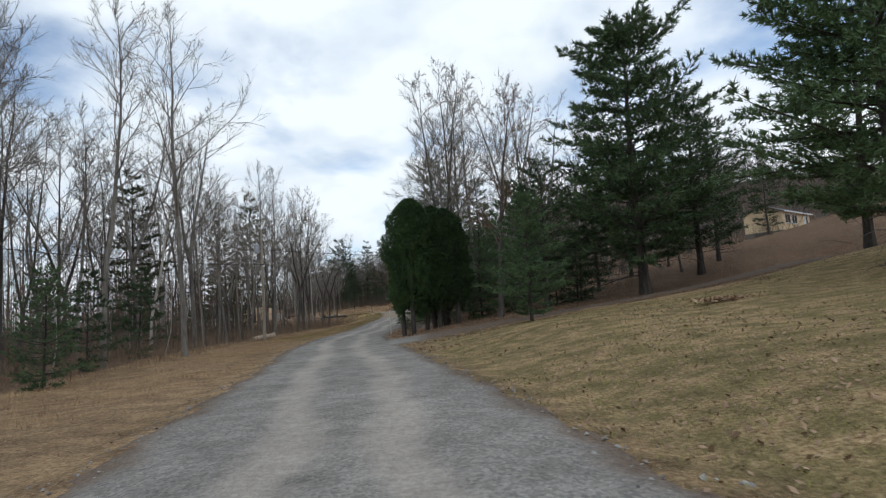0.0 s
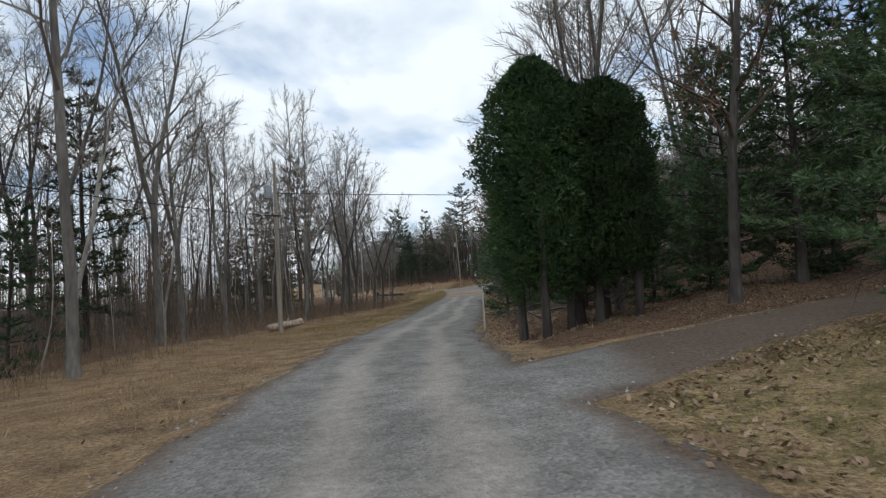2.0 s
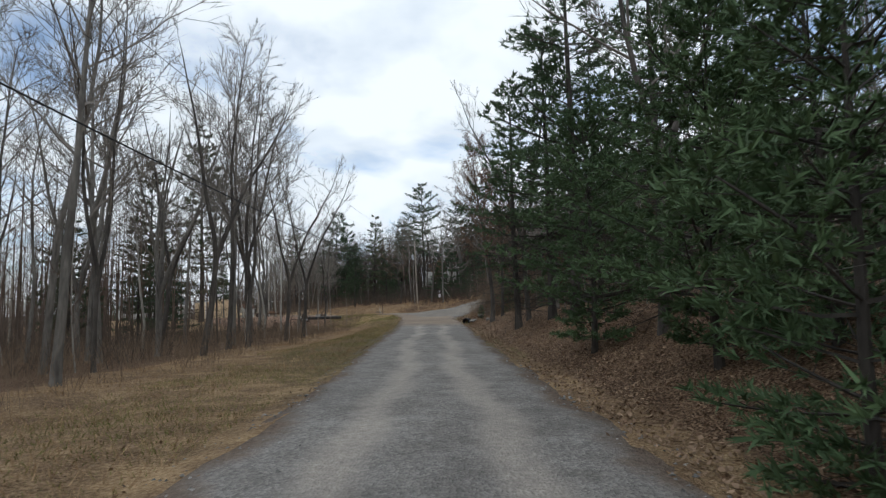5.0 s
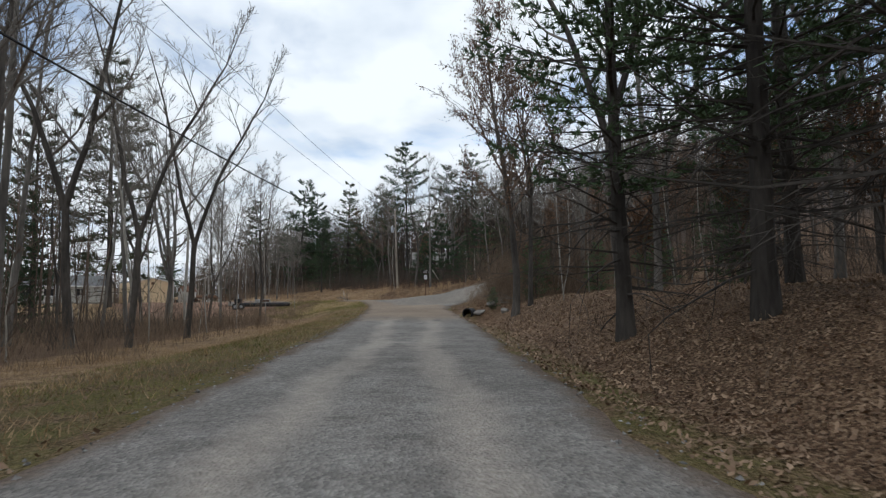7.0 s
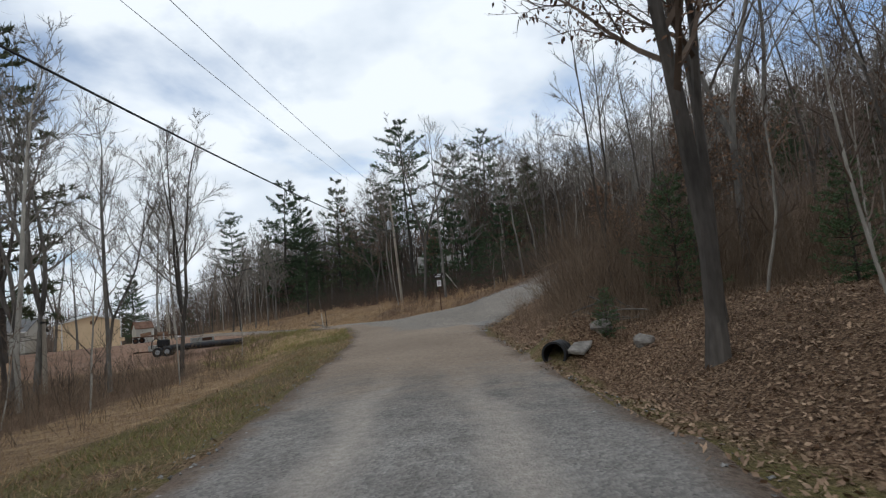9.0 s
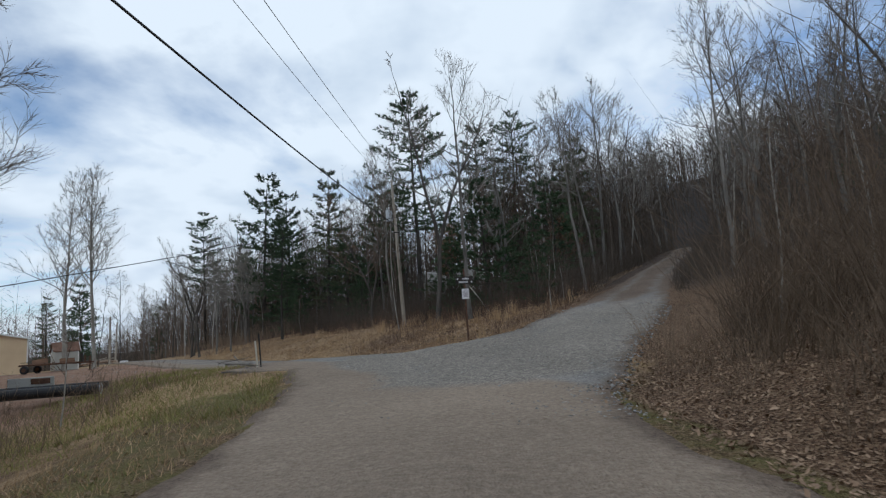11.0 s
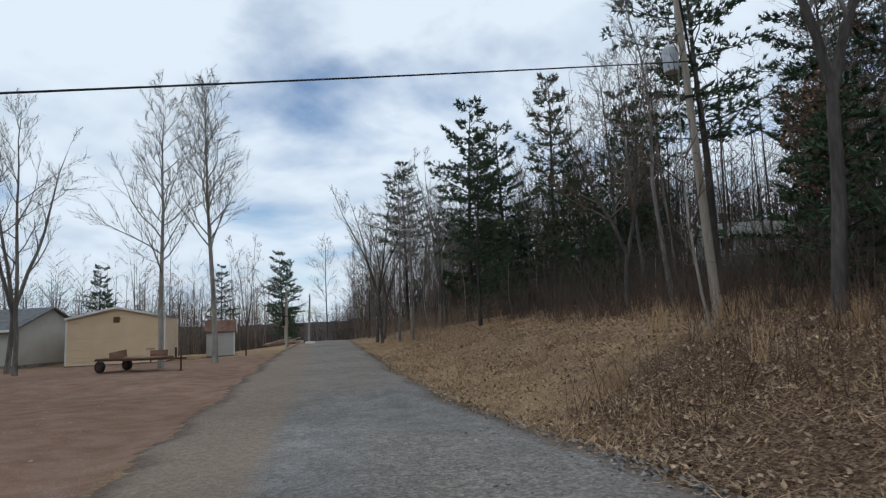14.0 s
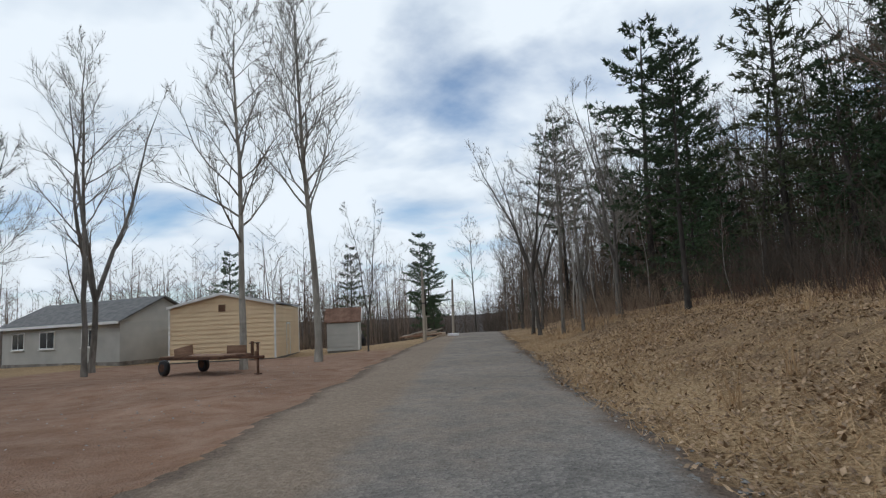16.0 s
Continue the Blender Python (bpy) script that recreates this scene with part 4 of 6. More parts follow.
scatter(PINES + [UNDER_PINE], -95, -20, 150, 250, 6.0, lambda x, y: 9 < across(x, y) < 24 and 40 < forward(x, y) < 120, limit=10, size=(0.4, 0.8))
scatter(BARE, -2, 32, 116, 200, 3.6, lambda x, y: (4.0 if y > 142 else 11.0) < right_of(x, y) < 17 and side_of(x, y) > 8, limit=32, size=(0.75, 1.05))
scatter(BARE, -14, 26, 138, 205, 3.4, lambda x, y: -13 < right_of(x, y) < -3.2 and across(x, y) > 10, limit=26, size=(0.75, 1.05))
scatter([PINES[2], UNDER_PINE], -2, 50, 120, 210, 5.0, lambda x, y: 6 < right_of(x, y) < 26, limit=10, size=(0.5, 0.9))
# beyond the sheds
for tree, x, y, sc, turn in [(BARE[0], -49.5, 149.0, 0.8, 10), (BARE[3], -53.0, 150.5, 0.85, 80), (BROAD[0], -58.0, 147.0, 0.75, 150), (BARE[7], -46.3, 162.5, 0.62, 20), (GREY_PINE, -58.5, 172.0, 0.5, 0), (PINES[2], -70.0, 168.0, 0.6, 60), (PINES[2], -73.0, 199.0, 0.35, 0), (PINES[2], -62.5, 187.0, 0.28, 40), (BARE[2], -66.0, 199.0, 0.85, 0)]:
    TAKEN.append((x, y))
    place_tree(tree, x, y, sc, turn)
scatter(FAR, -110, -50, 120, 240, 8.0, lambda x, y: across(x, y) < -20 and math.hypot(x + 58, y - 156) > 14, limit=6, size=(0.5, 0.8))
scatter([PINES[2], GREY_PINE], -120, -58, 165, 240, 9.0, lambda x, y: across(x, y) < -8, limit=6, size=(0.4, 0.65))
# saplings at the wood's edge
scatter(SAPLINGS, -34, 8, 0, 124, 1.4, lambda x, y: side_of(x, y) < -10.5 or (side_of(x, y) > 6.0 and y > 46), limit=60, size=(0.6, 1.2))
scatter(SAPLINGS, -60, 14, 130, 200, 1.5, lambda x, y: across(x, y) > 10 and right_of(x, y) < -3.2, limit=55, size=(0.6, 1.2))
for ob in PROTOS:
    for part_ob in list(ob.children):
        bpy.data.objects.remove(part_ob)
    bpy.data.objects.remove(ob)


# ---- helpers for built things ----
def part(name, bm, mat, parent, label=""):
    """Links a bmesh as one mesh object under a thing or a part."""
    me = bpy.data.meshes.new(name)
    bm.normal_update()
    bm.to_mesh(me)
    bm.free()
    me.materials.append(mat)
    ob = new(name, me)
    ob.parent = parent
    if label:
        ob["label"] = label
    return ob


def thing(name, x, y, z, turn, label, category, group=""):
    ob = new(name)
    ob.matrix_basis = pose(x, y, z, 0, 0, turn)
    return tagged(ob, label, category, group)


def box(size, at=(0, 0, 0), bevel=0.01, turn=(0, 0, 0)):
    bm = bmesh.new()
    bmesh.ops.create_cube(bm, size=1.0)
    bmesh.ops.scale(bm, vec=size, verts=bm.verts)
    if bevel:
        bmesh.ops.bevel(bm, geom=bm.edges[:], offset=min(bevel, min(size) * 0.3), segments=1, affect="EDGES")
    bmesh.ops.transform(bm, matrix=pose(*at, *turn), verts=bm.verts)
    return bm


def rod(points, radii, sides=10, closed=True):
    """A round bar through points."""
    V, F = [], []
    pts = [Vector(p) for p in points]
    rr = [radii] * len(pts) if isinstance(radii, (int, float)) else radii
    tube(V, F, pts, rr, sides, tip=False)
    bm = bmesh.new()
    vs = [bm.verts.new(v) for v in V]
    for f in F:
        bm.faces.new([vs[i] for i in f])
    if closed:
        bm.faces.new(vs[:sides][::-1])
        bm.faces.new(vs[-sides:])
    return bm


def sheet(points, thick, normal=(0, 0, 1)):
    """A flat polygon with thickness."""
    bm = bmesh.new()
    face = bm.faces.new([bm.verts.new(p) for p in points])
    ex = bmesh.ops.extrude_face_region(bm, geom=[face])
    bmesh.ops.translate(bm, vec=Vector(normal) * thick, verts=[v for v in ex["geom"] if isinstance(v, bmesh.types.BMVert)])
    bmesh.ops.recalc_face_normals(bm, faces=bm.faces)
    return bm


# ---- oak that keeps its brown leaves ----
def oak(x, y, seed, H, r, turn, leaves):
    T, C = bare_tree_mesh(seed, H, r, 0.3, 20, 6, 6, 2, 1 if r > 0.15 else 2, 0.40, 0.06)
    top = thing("oak_tree", x, y, land_z(x, y), turn, "oak with withered brown leaves and a thick dark trunk", "tree")
    for name, vf, mat in (("trunk", T, bark_brown), ("crown", C, twig_brown)):
        new(name, raw_mesh(name, vf, mat)).parent = top
    rng = random.Random(seed)
    V, F = [], []
    tips = rng.sample(C[0], min(leaves, len(C[0])))
    for p in tips:
        for _ in range(3):
            q = p + Vector((rng.gauss(0, 0.12), rng.gauss(0, 0.12), rng.gauss(-0.05, 0.1)))
            d = Vector((rng.gauss(0, 1), rng.gauss(0, 1), rng.gauss(-0.6, 0.6))).normalized()
            s = d.orthogonal().normalized()
            L, w = rng.uniform(0.10, 0.17), rng.uniform(0.03, 0.05)
            b = len(V)
            V += [q, q + d * L * 0.5 - s * w, q + d * L, q + d * L * 0.5 + s * w + Vector((0, 0, 0.02))]
            F.append((b, b + 1, b + 2, b + 3))
    leaf_ob = new("foliage", raw_mesh("foliage", (V, F), leaf_brown))
    leaf_ob.parent = top
    leaf_ob["label"] = "withered brown oak leaves"
    leaf_ob["kind"] = "stuff"
    return top


oak(-4.7, 99.3, 201, 15.5, 0.19, 0, 2300)
oak(-3.6, 101.5, 202, 14.0, 0.14, 120, 1000)
oak(-19.5, 160, 203, 13.0, 0.14, 40, 350)
oak(-6.5, 163, 204, 11.0, 0.12, 200, 600)
oak(5.5, 104, 205, 13.0, 0.16, 10, 600)
oak(4.0, 37.2, 206, 14.5, 0.17, 70, 500)
for k, (ox, oy, oh) in enumerate([(-1.0, 108.5, 6.5), (3.0, 112.0, 7.5), (8.0, 97.0, 8.0), (6.0, 88.0, 6.5), (3.5, 92.0, 6.0), (1.5, 97.5, 5.0), (7.0, 107.0, 8.0), (4.5, 79.0, 6.0), (-2.0, 114.0, 5.5), (-12.0, 152.5, 7.0), (-2.5, 154.0, 6.0)]):
    oak(ox, oy, 210 + k, oh, 0.06, 50 * k, 420)


# ---- poles and wires ----
def utility_pole(x, y, H, transformer_z, turn, lean=(0, 0), label="weathered wooden utility pole with a grey transformer", z=None):
    z = land_z(x, y) if z is None else z
    top = thing("utility_pole", x, y, z, turn, label, "utility pole", "utility poles")
    top.matrix_basis = pose(x, y, z, lean[0], lean[1], turn)
    part("pole", rod([(0, 0, -0.6), (0, 0, H * 0.5), (0, 0, H)], [0.15, 0.12, 0.09], 12), pole_wood, top)
    if transformer_z:
        part("transformer", rod([(-0.42, 0, transformer_z - 0.02), (-0.42, 0, transformer_z), (-0.42, 0, transformer_z + 0.75), (-0.42, 0, transformer_z + 0.86)], [0.2, 0.24, 0.24, 0.12], 14), steel_grey, top, "grey steel transformer can")
        part("bracket", box((0.3, 0.1, 0.06), (-0.2, 0, transformer_z + 0.55), 0.005), steel_grey, top)
        part("bracket", box((0.3, 0.1, 0.06), (-0.2, 0, transformer_z + 0.2), 0.005), steel_grey, top)
        part("bushing", rod([(-0.42, 0, transformer_z + 0.86), (-0.42, 0, transformer_z + 1.05)], [0.045, 0.03], 8), sign_white, top)
        part("cutout", rod([(0.12, 0.02, transformer_z + 1.35), (0.34, 0.02, transformer_z + 1.1)], 0.03, 8), sign_white, top)
        part("arm", box((0.4, 0.05, 0.05), (0.2, 0.02, transformer_z + 1.38), 0.005), steel_grey, top)
    part("insulator", rod([(0, 0, H), (0, 0, H + 0.06), (0, 0, H + 0.14), (0, 0, H + 0.2)], [0.03, 0.06, 0.05, 0.02], 8), sign_white, top)
    part("clamp", box((0.32, 0.3, 0.08), (0, 0, H - 0.2 if H < 5 else min(H - 2.6, 7.0)), 0.01), cable_black, top)
    return top


def wire(a, b, sag, radius, label, seg=26):
    """A hanging cable between two fixings."""
    A, B = Vector(a), Vector(b)
    pts = [A.lerp(B, k / seg) - Vector((0, 0, 4 * sag * (k / seg) * (1 - k / seg))) for k in range(seg + 1)]
    V, F = [], []
    tube(V, F, pts, [radius] * (seg + 1), 5, tip=False)
    ob = mesh_object("power_line", V, F, cable_black)
    return tagged(ob, label, "power line", "power lines")


ZA, ZB = land_z(-16.7, 52.0), land_z(-15.4, 149.8)
utility_pole(-16.7, 52.0, 10.3, 8.1, 12)
utility_pole(-15.4, 149.8, 11.0, 7.9, 20, lean=(0, -2.0))
utility_pole(-52.3, 174.0, 5.5, 0, 0, label="short bare wooden pole by the roadside")
utility_pole(-24.0, -10.0, 10.0, 0, 0, label="weathered wooden utility pole among the trees")
utility_pole(-58.0, 111.0, 8.5, 0, 0, label="weathered wooden utility pole among the trees")
wire((-16.7, 52.0, ZA + 7.1), (-15.4, 149.8, ZB + 7.4), 1.6, 0.026, "thick black cable hung between the poles")
wire((-16.7, 52.0, ZA + 10.4), (-15.4, 149.8, ZB + 11.0), 1.4, 0.011, "thin bare wire hung between the poles")
wire((-16.7, 52.0, ZA + 9.4), (-15.4, 149.8, ZB + 9.9), 1.5, 0.009, "thin bare wire hung between the poles")
wire((-16.7, 52.0, ZA + 7.0), (-24.0, -10.0, 7.2), 1.2, 0.022, "black cable hung between the poles")
wire((-16.7, 52.0, 8.03), (9.0, 40.75, 4.1), 0.05, 0.018, "black service cable across the lane")
wire((-15.4, 149.8, 11.3), (-33.0, 121.3, 3.3), 0.1, 0.020, "black service cable across the road")
utility_pole(-33.0, 121.3, 4.2, 0, 0, (0, 0), "short weathered service mast at the edge of the woods")
wire((-15.4, 149.8, ZB + 8.5), (-9.2, 146.5, land_z(-9.2, 146.5) + 0.05), 0.0, 0.010, "steel guy wire of the pole", 4)
guy = thing("guy_marker", -9.9, 147.2, land_z(-9.2, 146.5), 0, "pale plastic guard on the guy wire", "guy guard")
part("sleeve", rod([(0.62, -0.62, 0.1), (-0.75, 0.82, 2.2)], 0.035, 8), white_post, guy)


# ---- roadside things ----
def fallen_log():
    """A pale barkless log, hollow at the near end."""
    a, b = Vector((-18.55, 54.4, 0)), Vector((-18.2, 58.9, 0))
    a.z, b.z = land_z(a.x, a.y) + 0.16, land_z(b.x, b.y) + 0.19
    top = thing("fallen_log", 0, 0, 0, 0, "pale barkless hollow log lying beside the pole", "log")
    rng = random.Random(3)
    bm = bmesh.new()
    rings, sides, axis = [], 18, (b - a).normalized()
    side = axis.cross(Vector((0, 0, 1))).normalized()
    upv = side.cross(axis)
    lumps = [rng.uniform(0, 6.28) for _ in range(4)]
    for k in range(15):
        t = k / 14
        c = a.lerp(b, t) + side * 0.06 * math.sin(t * 7) + upv * 0.05 * math.sin(t * 4 + 1)
        r0 = 0.225 + 0.035 * t + (0.05 if k in (0, 14) else 0) * (-1 if k == 0 else 1)
        rings.append([bm.verts.new(c + (side * math.cos(u) + upv * math.sin(u)) * r0 * (1 + 0.07 * math.sin(3 * u + lumps[0] + t * 2) + 0.04 * math.sin(5 * u + lumps[1] + 6 * t)))
                      for u in (6.2832 * s / sides for s in range(sides))])
    for k in range(14):
        for s in range(sides):
            bm.faces.new((rings[k][s], rings[k][(s + 1) % sides], rings[k + 1][(s + 1) % sides], rings[k + 1][s]))
    bm.faces.new(rings[-1])
    rim = [bm.verts.new(a + (v.co - a) * 0.55) for v in rings[0]]
    deep = [bm.verts.new(v.co + axis * 0.8) for v in rim]
    for s in range(sides):
        t = (s + 1) % sides
        bm.faces.new((rings[0][t], rings[0][s], rim[s], rim[t]))
        bm.faces.new((rim[t], rim[s], deep[s], deep[t]))
    bm.faces.new(deep[::-1])
    part("bole", bm, log_pale, top)
    part("knot", rod([tuple(a.lerp(b, 0.28) + side * 0.2), tuple(a.lerp(b, 0.28) + side * 0.48 + upv * 0.06)], [0.09, 0.06], 9), log_pale, top)
    part("knot", rod([tuple(a.lerp(b, 0.6) + upv * 0.22), tuple(a.lerp(b, 0.6) + upv * 0.42 + side * 0.05)], [0.07, 0.05], 9), log_pale, top)


fallen_log()


def stake(x, y, h, mat, label, square=0.07, lean=(0, 0), group=""):
    top = thing("marker_post", x, y, land_z(x, y), 0, label, "post", group)
    top.matrix_basis = pose(x, y, land_z(x, y), lean[0], lean[1], 10)
    part("shaft", box((square, square, h + 0.4), (0, 0, h / 2 - 0.2), 0.008), mat, top)
    part("cap", box((square * 1.1, square * 1.1, 0.03), (0, 0, h + 0.012), 0.006), mat, top)
    return top


stake(-4.0, 43.1, 1.80, white_post, "pale wooden marker post at the drive's corner", 0.06)
stake(-18.6, 128.9, 1.25, cable_black, "black metal marker post in the grass", 0.05, (0, -3))
stake(-19.1, 129.9, 1.0, white_post, "white marker post in the grass", 0.06, (0, -4))


def boulder(x, y, size, seed, label="pale grey rock on the leafy bank", sink=0.3):
    rng = random.Random(seed)
    bm = bmesh.new()
    bmesh.ops.create_icosphere(bm, subdivisions=3, radius=1.0)
    for v in bm.verts:
        n = noise.noise(v.co * 1.3 + Vector((seed * 3.1, 0, 0)))
        m = noise.noise(v.co * 3.1 + Vector((0, seed * 1.7, 0)))
        v.co *= 1 + 0.28 * n + 0.08 * m
        v.co = Vector((v.co.x * size[0], v.co.y * size[1], v.co.z * size[2]))
    top = thing("rock", x, y, land_z(x, y) + size[2] * (1 - 2 * sink) * 0.5, rng.uniform(0, 360), label, "rock", "rocks on the bank")
    part("stone", bm, stone_grey, top)


for k, (x, y, s) in enumerate([(-2.2, 50.0, (0.48, 0.30, 0.14)), (-1.7, 46.3, (0.26, 0.2, 0.14)), (-2.3, 45.0, (0.3, 0.24, 0.14)), (-1.0, 47.0, (0.28, 0.22, 0.15)),
                               (-5.6, 104.2, (0.35, 0.3, 0.2)), (-4.9, 102.9, (0.3, 0.22, 0.2)), (-20.5, 61.5, (0.4, 0.3, 0.25))]):
    boulder(x, y, s, k + 2)


def brush_pile(x, y, reach, count, seed):
    """A low heap of dead branches, each one by itself, thrown down beside the lane."""
    top = thing("brush_pile", x, y, land_z(x, y), 0, "low heap of dead grey branches on the leafy bank", "brush pile", "brush piles")
    rng = random.Random(seed)
    for k in range(count):
        a = rng.uniform(0, 6.28)
        mid = Vector((rng.gauss(0, reach * 0.3), rng.gauss(0, reach * 0.25), 0.05 + 0.45 * rng.random() ** 1.5))
        L = rng.uniform(0.8, 2.2)
        d = Vector((math.cos(a), math.sin(a), rng.gauss(0.05, 0.14)))
        V, F = [], []
        pts = wander(rng, mid - d * L * 0.5, d, L, 5, 0.10, -0.01)
        r0 = rng.uniform(0.012, 0.032)
        tube(V, F, pts, [r0 * (1 - j / 6.5) for j in range(6)], 5)
        for _ in range(4):
            q, e = at_path(pts, rng.uniform(0.25, 0.95))
            tube(V, F, [q, q + aside(rng, e, rng.uniform(0.4, 0.9)) * L * rng.uniform(0.12, 0.3)], [r0 * 0.4, 0.002], 3)
        mesh_object("branch", V, F, bark_grey, top)
    return top


brush_pile(-2.3, 47.0, 2.2, 34, 5)
brush_pile(0.2, 46.0, 2.0, 22, 6)
brush_pile(-5.2, 105.4, 1.2, 14, 7)
brush_pile(-18.6, 127.0, 0.6, 8, 8)


def culvert():
    """A black corrugated pipe that comes out of the bank under the right road."""
    x, y = -7.05, 103.2
    z = land_z(x, y) - 0.10
    top = thing("culvert_pipe", x, y, z, -26, "black corrugated culvert pipe with an open end in the bank", "culvert")
    V, F = [], []
    pts = [Vector((0, 0.12 * k, 0.30)) for k in range(28)]
    tube(V, F, pts, [0.30 + (0.02 if k % 2 else 0) for k in range(28)], 20, tip=False)
    bm = bmesh.new()
    vs = [bm.verts.new(v) for v in V]
    for f in F:
        bm.faces.new([vs[i] for i in f])
    inner = [bm.verts.new((0.26 * math.cos(a), 0.0, 0.30 + 0.26 * math.sin(a))) for a in (6.2832 * k / 20 for k in range(20))]
    deep = [bm.verts.new((0.26 * math.cos(a), 3.2, 0.30 + 0.26 * math.sin(a))) for a in (6.2832 * k / 20 for k in range(20))]
    for k in range(20):
        t = (k + 1) % 20
        bm.faces.new((inner[k], inner[t], deep[t], deep[k]))
    bm.faces.new(deep)
    part("pipe", bm, black_pipe, top)
    bm = bmesh.new()
    bmesh.ops.create_cone(bm, segments=24, radius1=0.315, radius2=0.315, depth=0.10, cap_ends=False)
    bmesh.ops.transform(bm, matrix=pose(0, 0.04, 0.30, 90, 0, 0), verts=bm.verts)
    bmesh.ops.solidify(bm, geom=bm.faces[:], thickness=0.05)
    part("rim", bm, black_pipe, top, "worn thick rim of the pipe")
    slab = thing("broken_slab", x + 0.75, y + 0.35, land_z(x + 0.75, y + 0.35) + 0.06, 60, "broken pale concrete slab beside the culvert", "slab")
    part("slab_body", box((0.9, 0.45, 0.12), (0, 0, 0), 0.03, (8, -14, 0)), stone_grey, slab)


culvert()


def road_sign():
    """A white notice on a dark post with a small two-armed finger board above; its writing is too small to read."""
    x, y = -10.8, 133.3
    z = land_z(x, y)
    top = thing("road_sign", x, y, z, 8, "white notice board on a dark post with a dark finger board", "sign")
    part("post", box((0.07, 0.07, 3.7), (0, 0.05, 1.45), 0.01), rust_steel, top)
    plate = part("notice_plate", box((0.31, 0.012, 0.46), (0, -0.012, 2.17), 0.004), sign_white, top, "white metal notice plate")
    for k, w in enumerate((0.14, 0.22, 0.24, 0.2, 0.24, 0.18, 0.22)):
        part("text_bar", box((w, 0.004, 0.022), (0, -0.021, 2.34 - 0.05 * k), 0), bar_grey, plate)
    board = part("finger_board", box((0.78, 0.03, 0.34), (0, -0.01, 2.78), 0.008), sign_dark, top, "dark wooden finger board")
    for row, (w0, z0) in enumerate(((0.30, 2.85), (0.42, 2.70))):
        n = 5 if row == 0 else 8
        for k in range(n):
            part("text_bar", box((0.034, 0.006, 0.075), (-w0 / 2 + w0 * (k + 0.5) / n + (0.05 if row == 0 else -0.06), -0.028, z0), 0), sign_white, board)
    for sx, z0 in ((-1, 2.85), (1, 2.70)):
        part("arrow", sheet([(sx * 0.36, -0.028, z0), (sx * 0.29, -0.028, z0 + 0.05), (sx * 0.29, -0.028, z0 - 0.05)], 0.005, (0, -1, 0)), sign_white, board)


road_sign()


# ---- sheds, house and yard ----
def lap_wall(width, height, pitch=0.2, gable=0.0, gap=None):
    """A wall of overlapping boards in the plane y = 0, facing -y; each board is yielded as a bmesh. gap: x0, x1, z0, z1 left open."""
    rows = int((height + gable) / pitch + 0.5)
    for k in range(rows):
        z0, z1 = k * pitch, min((k + 1) * pitch, height + gable)
        half = width / 2
        if z0 > height:
            half = width / 2 * max(0.06, 1 - (z0 - height) / gable)
        top_half = half if z1 <= height else min(half, width / 2 * max(0.03, 1 - (z1 - height) / gable))
        spans = [(-half, half, -top_half, top_half)]
        if gap and z1 > gap[2] + 0.02 and z0 < gap[3] - 0.02:
            spans = [(-half, gap[0], -top_half, gap[0]), (gap[1], half, gap[1], top_half)]
        for a, b, c, d in spans:
            bm = bmesh.new()
            vs = [bm.verts.new(p) for p in ((a, -0.045, z0), (b, -0.045, z0), (d, -0.006, z1), (c, -0.006, z1), (a, 0.02, z0), (b, 0.02, z0), (d, 0.02, z1), (c, 0.02, z1))]
            for f in ((0, 1, 2, 3), (5, 4, 7, 6), (4, 0, 3, 7), (1, 5, 6, 2), (4, 5, 1, 0), (3, 2, 6, 7)):
                bm.faces.new([vs[i] for i in f])
            yield bm


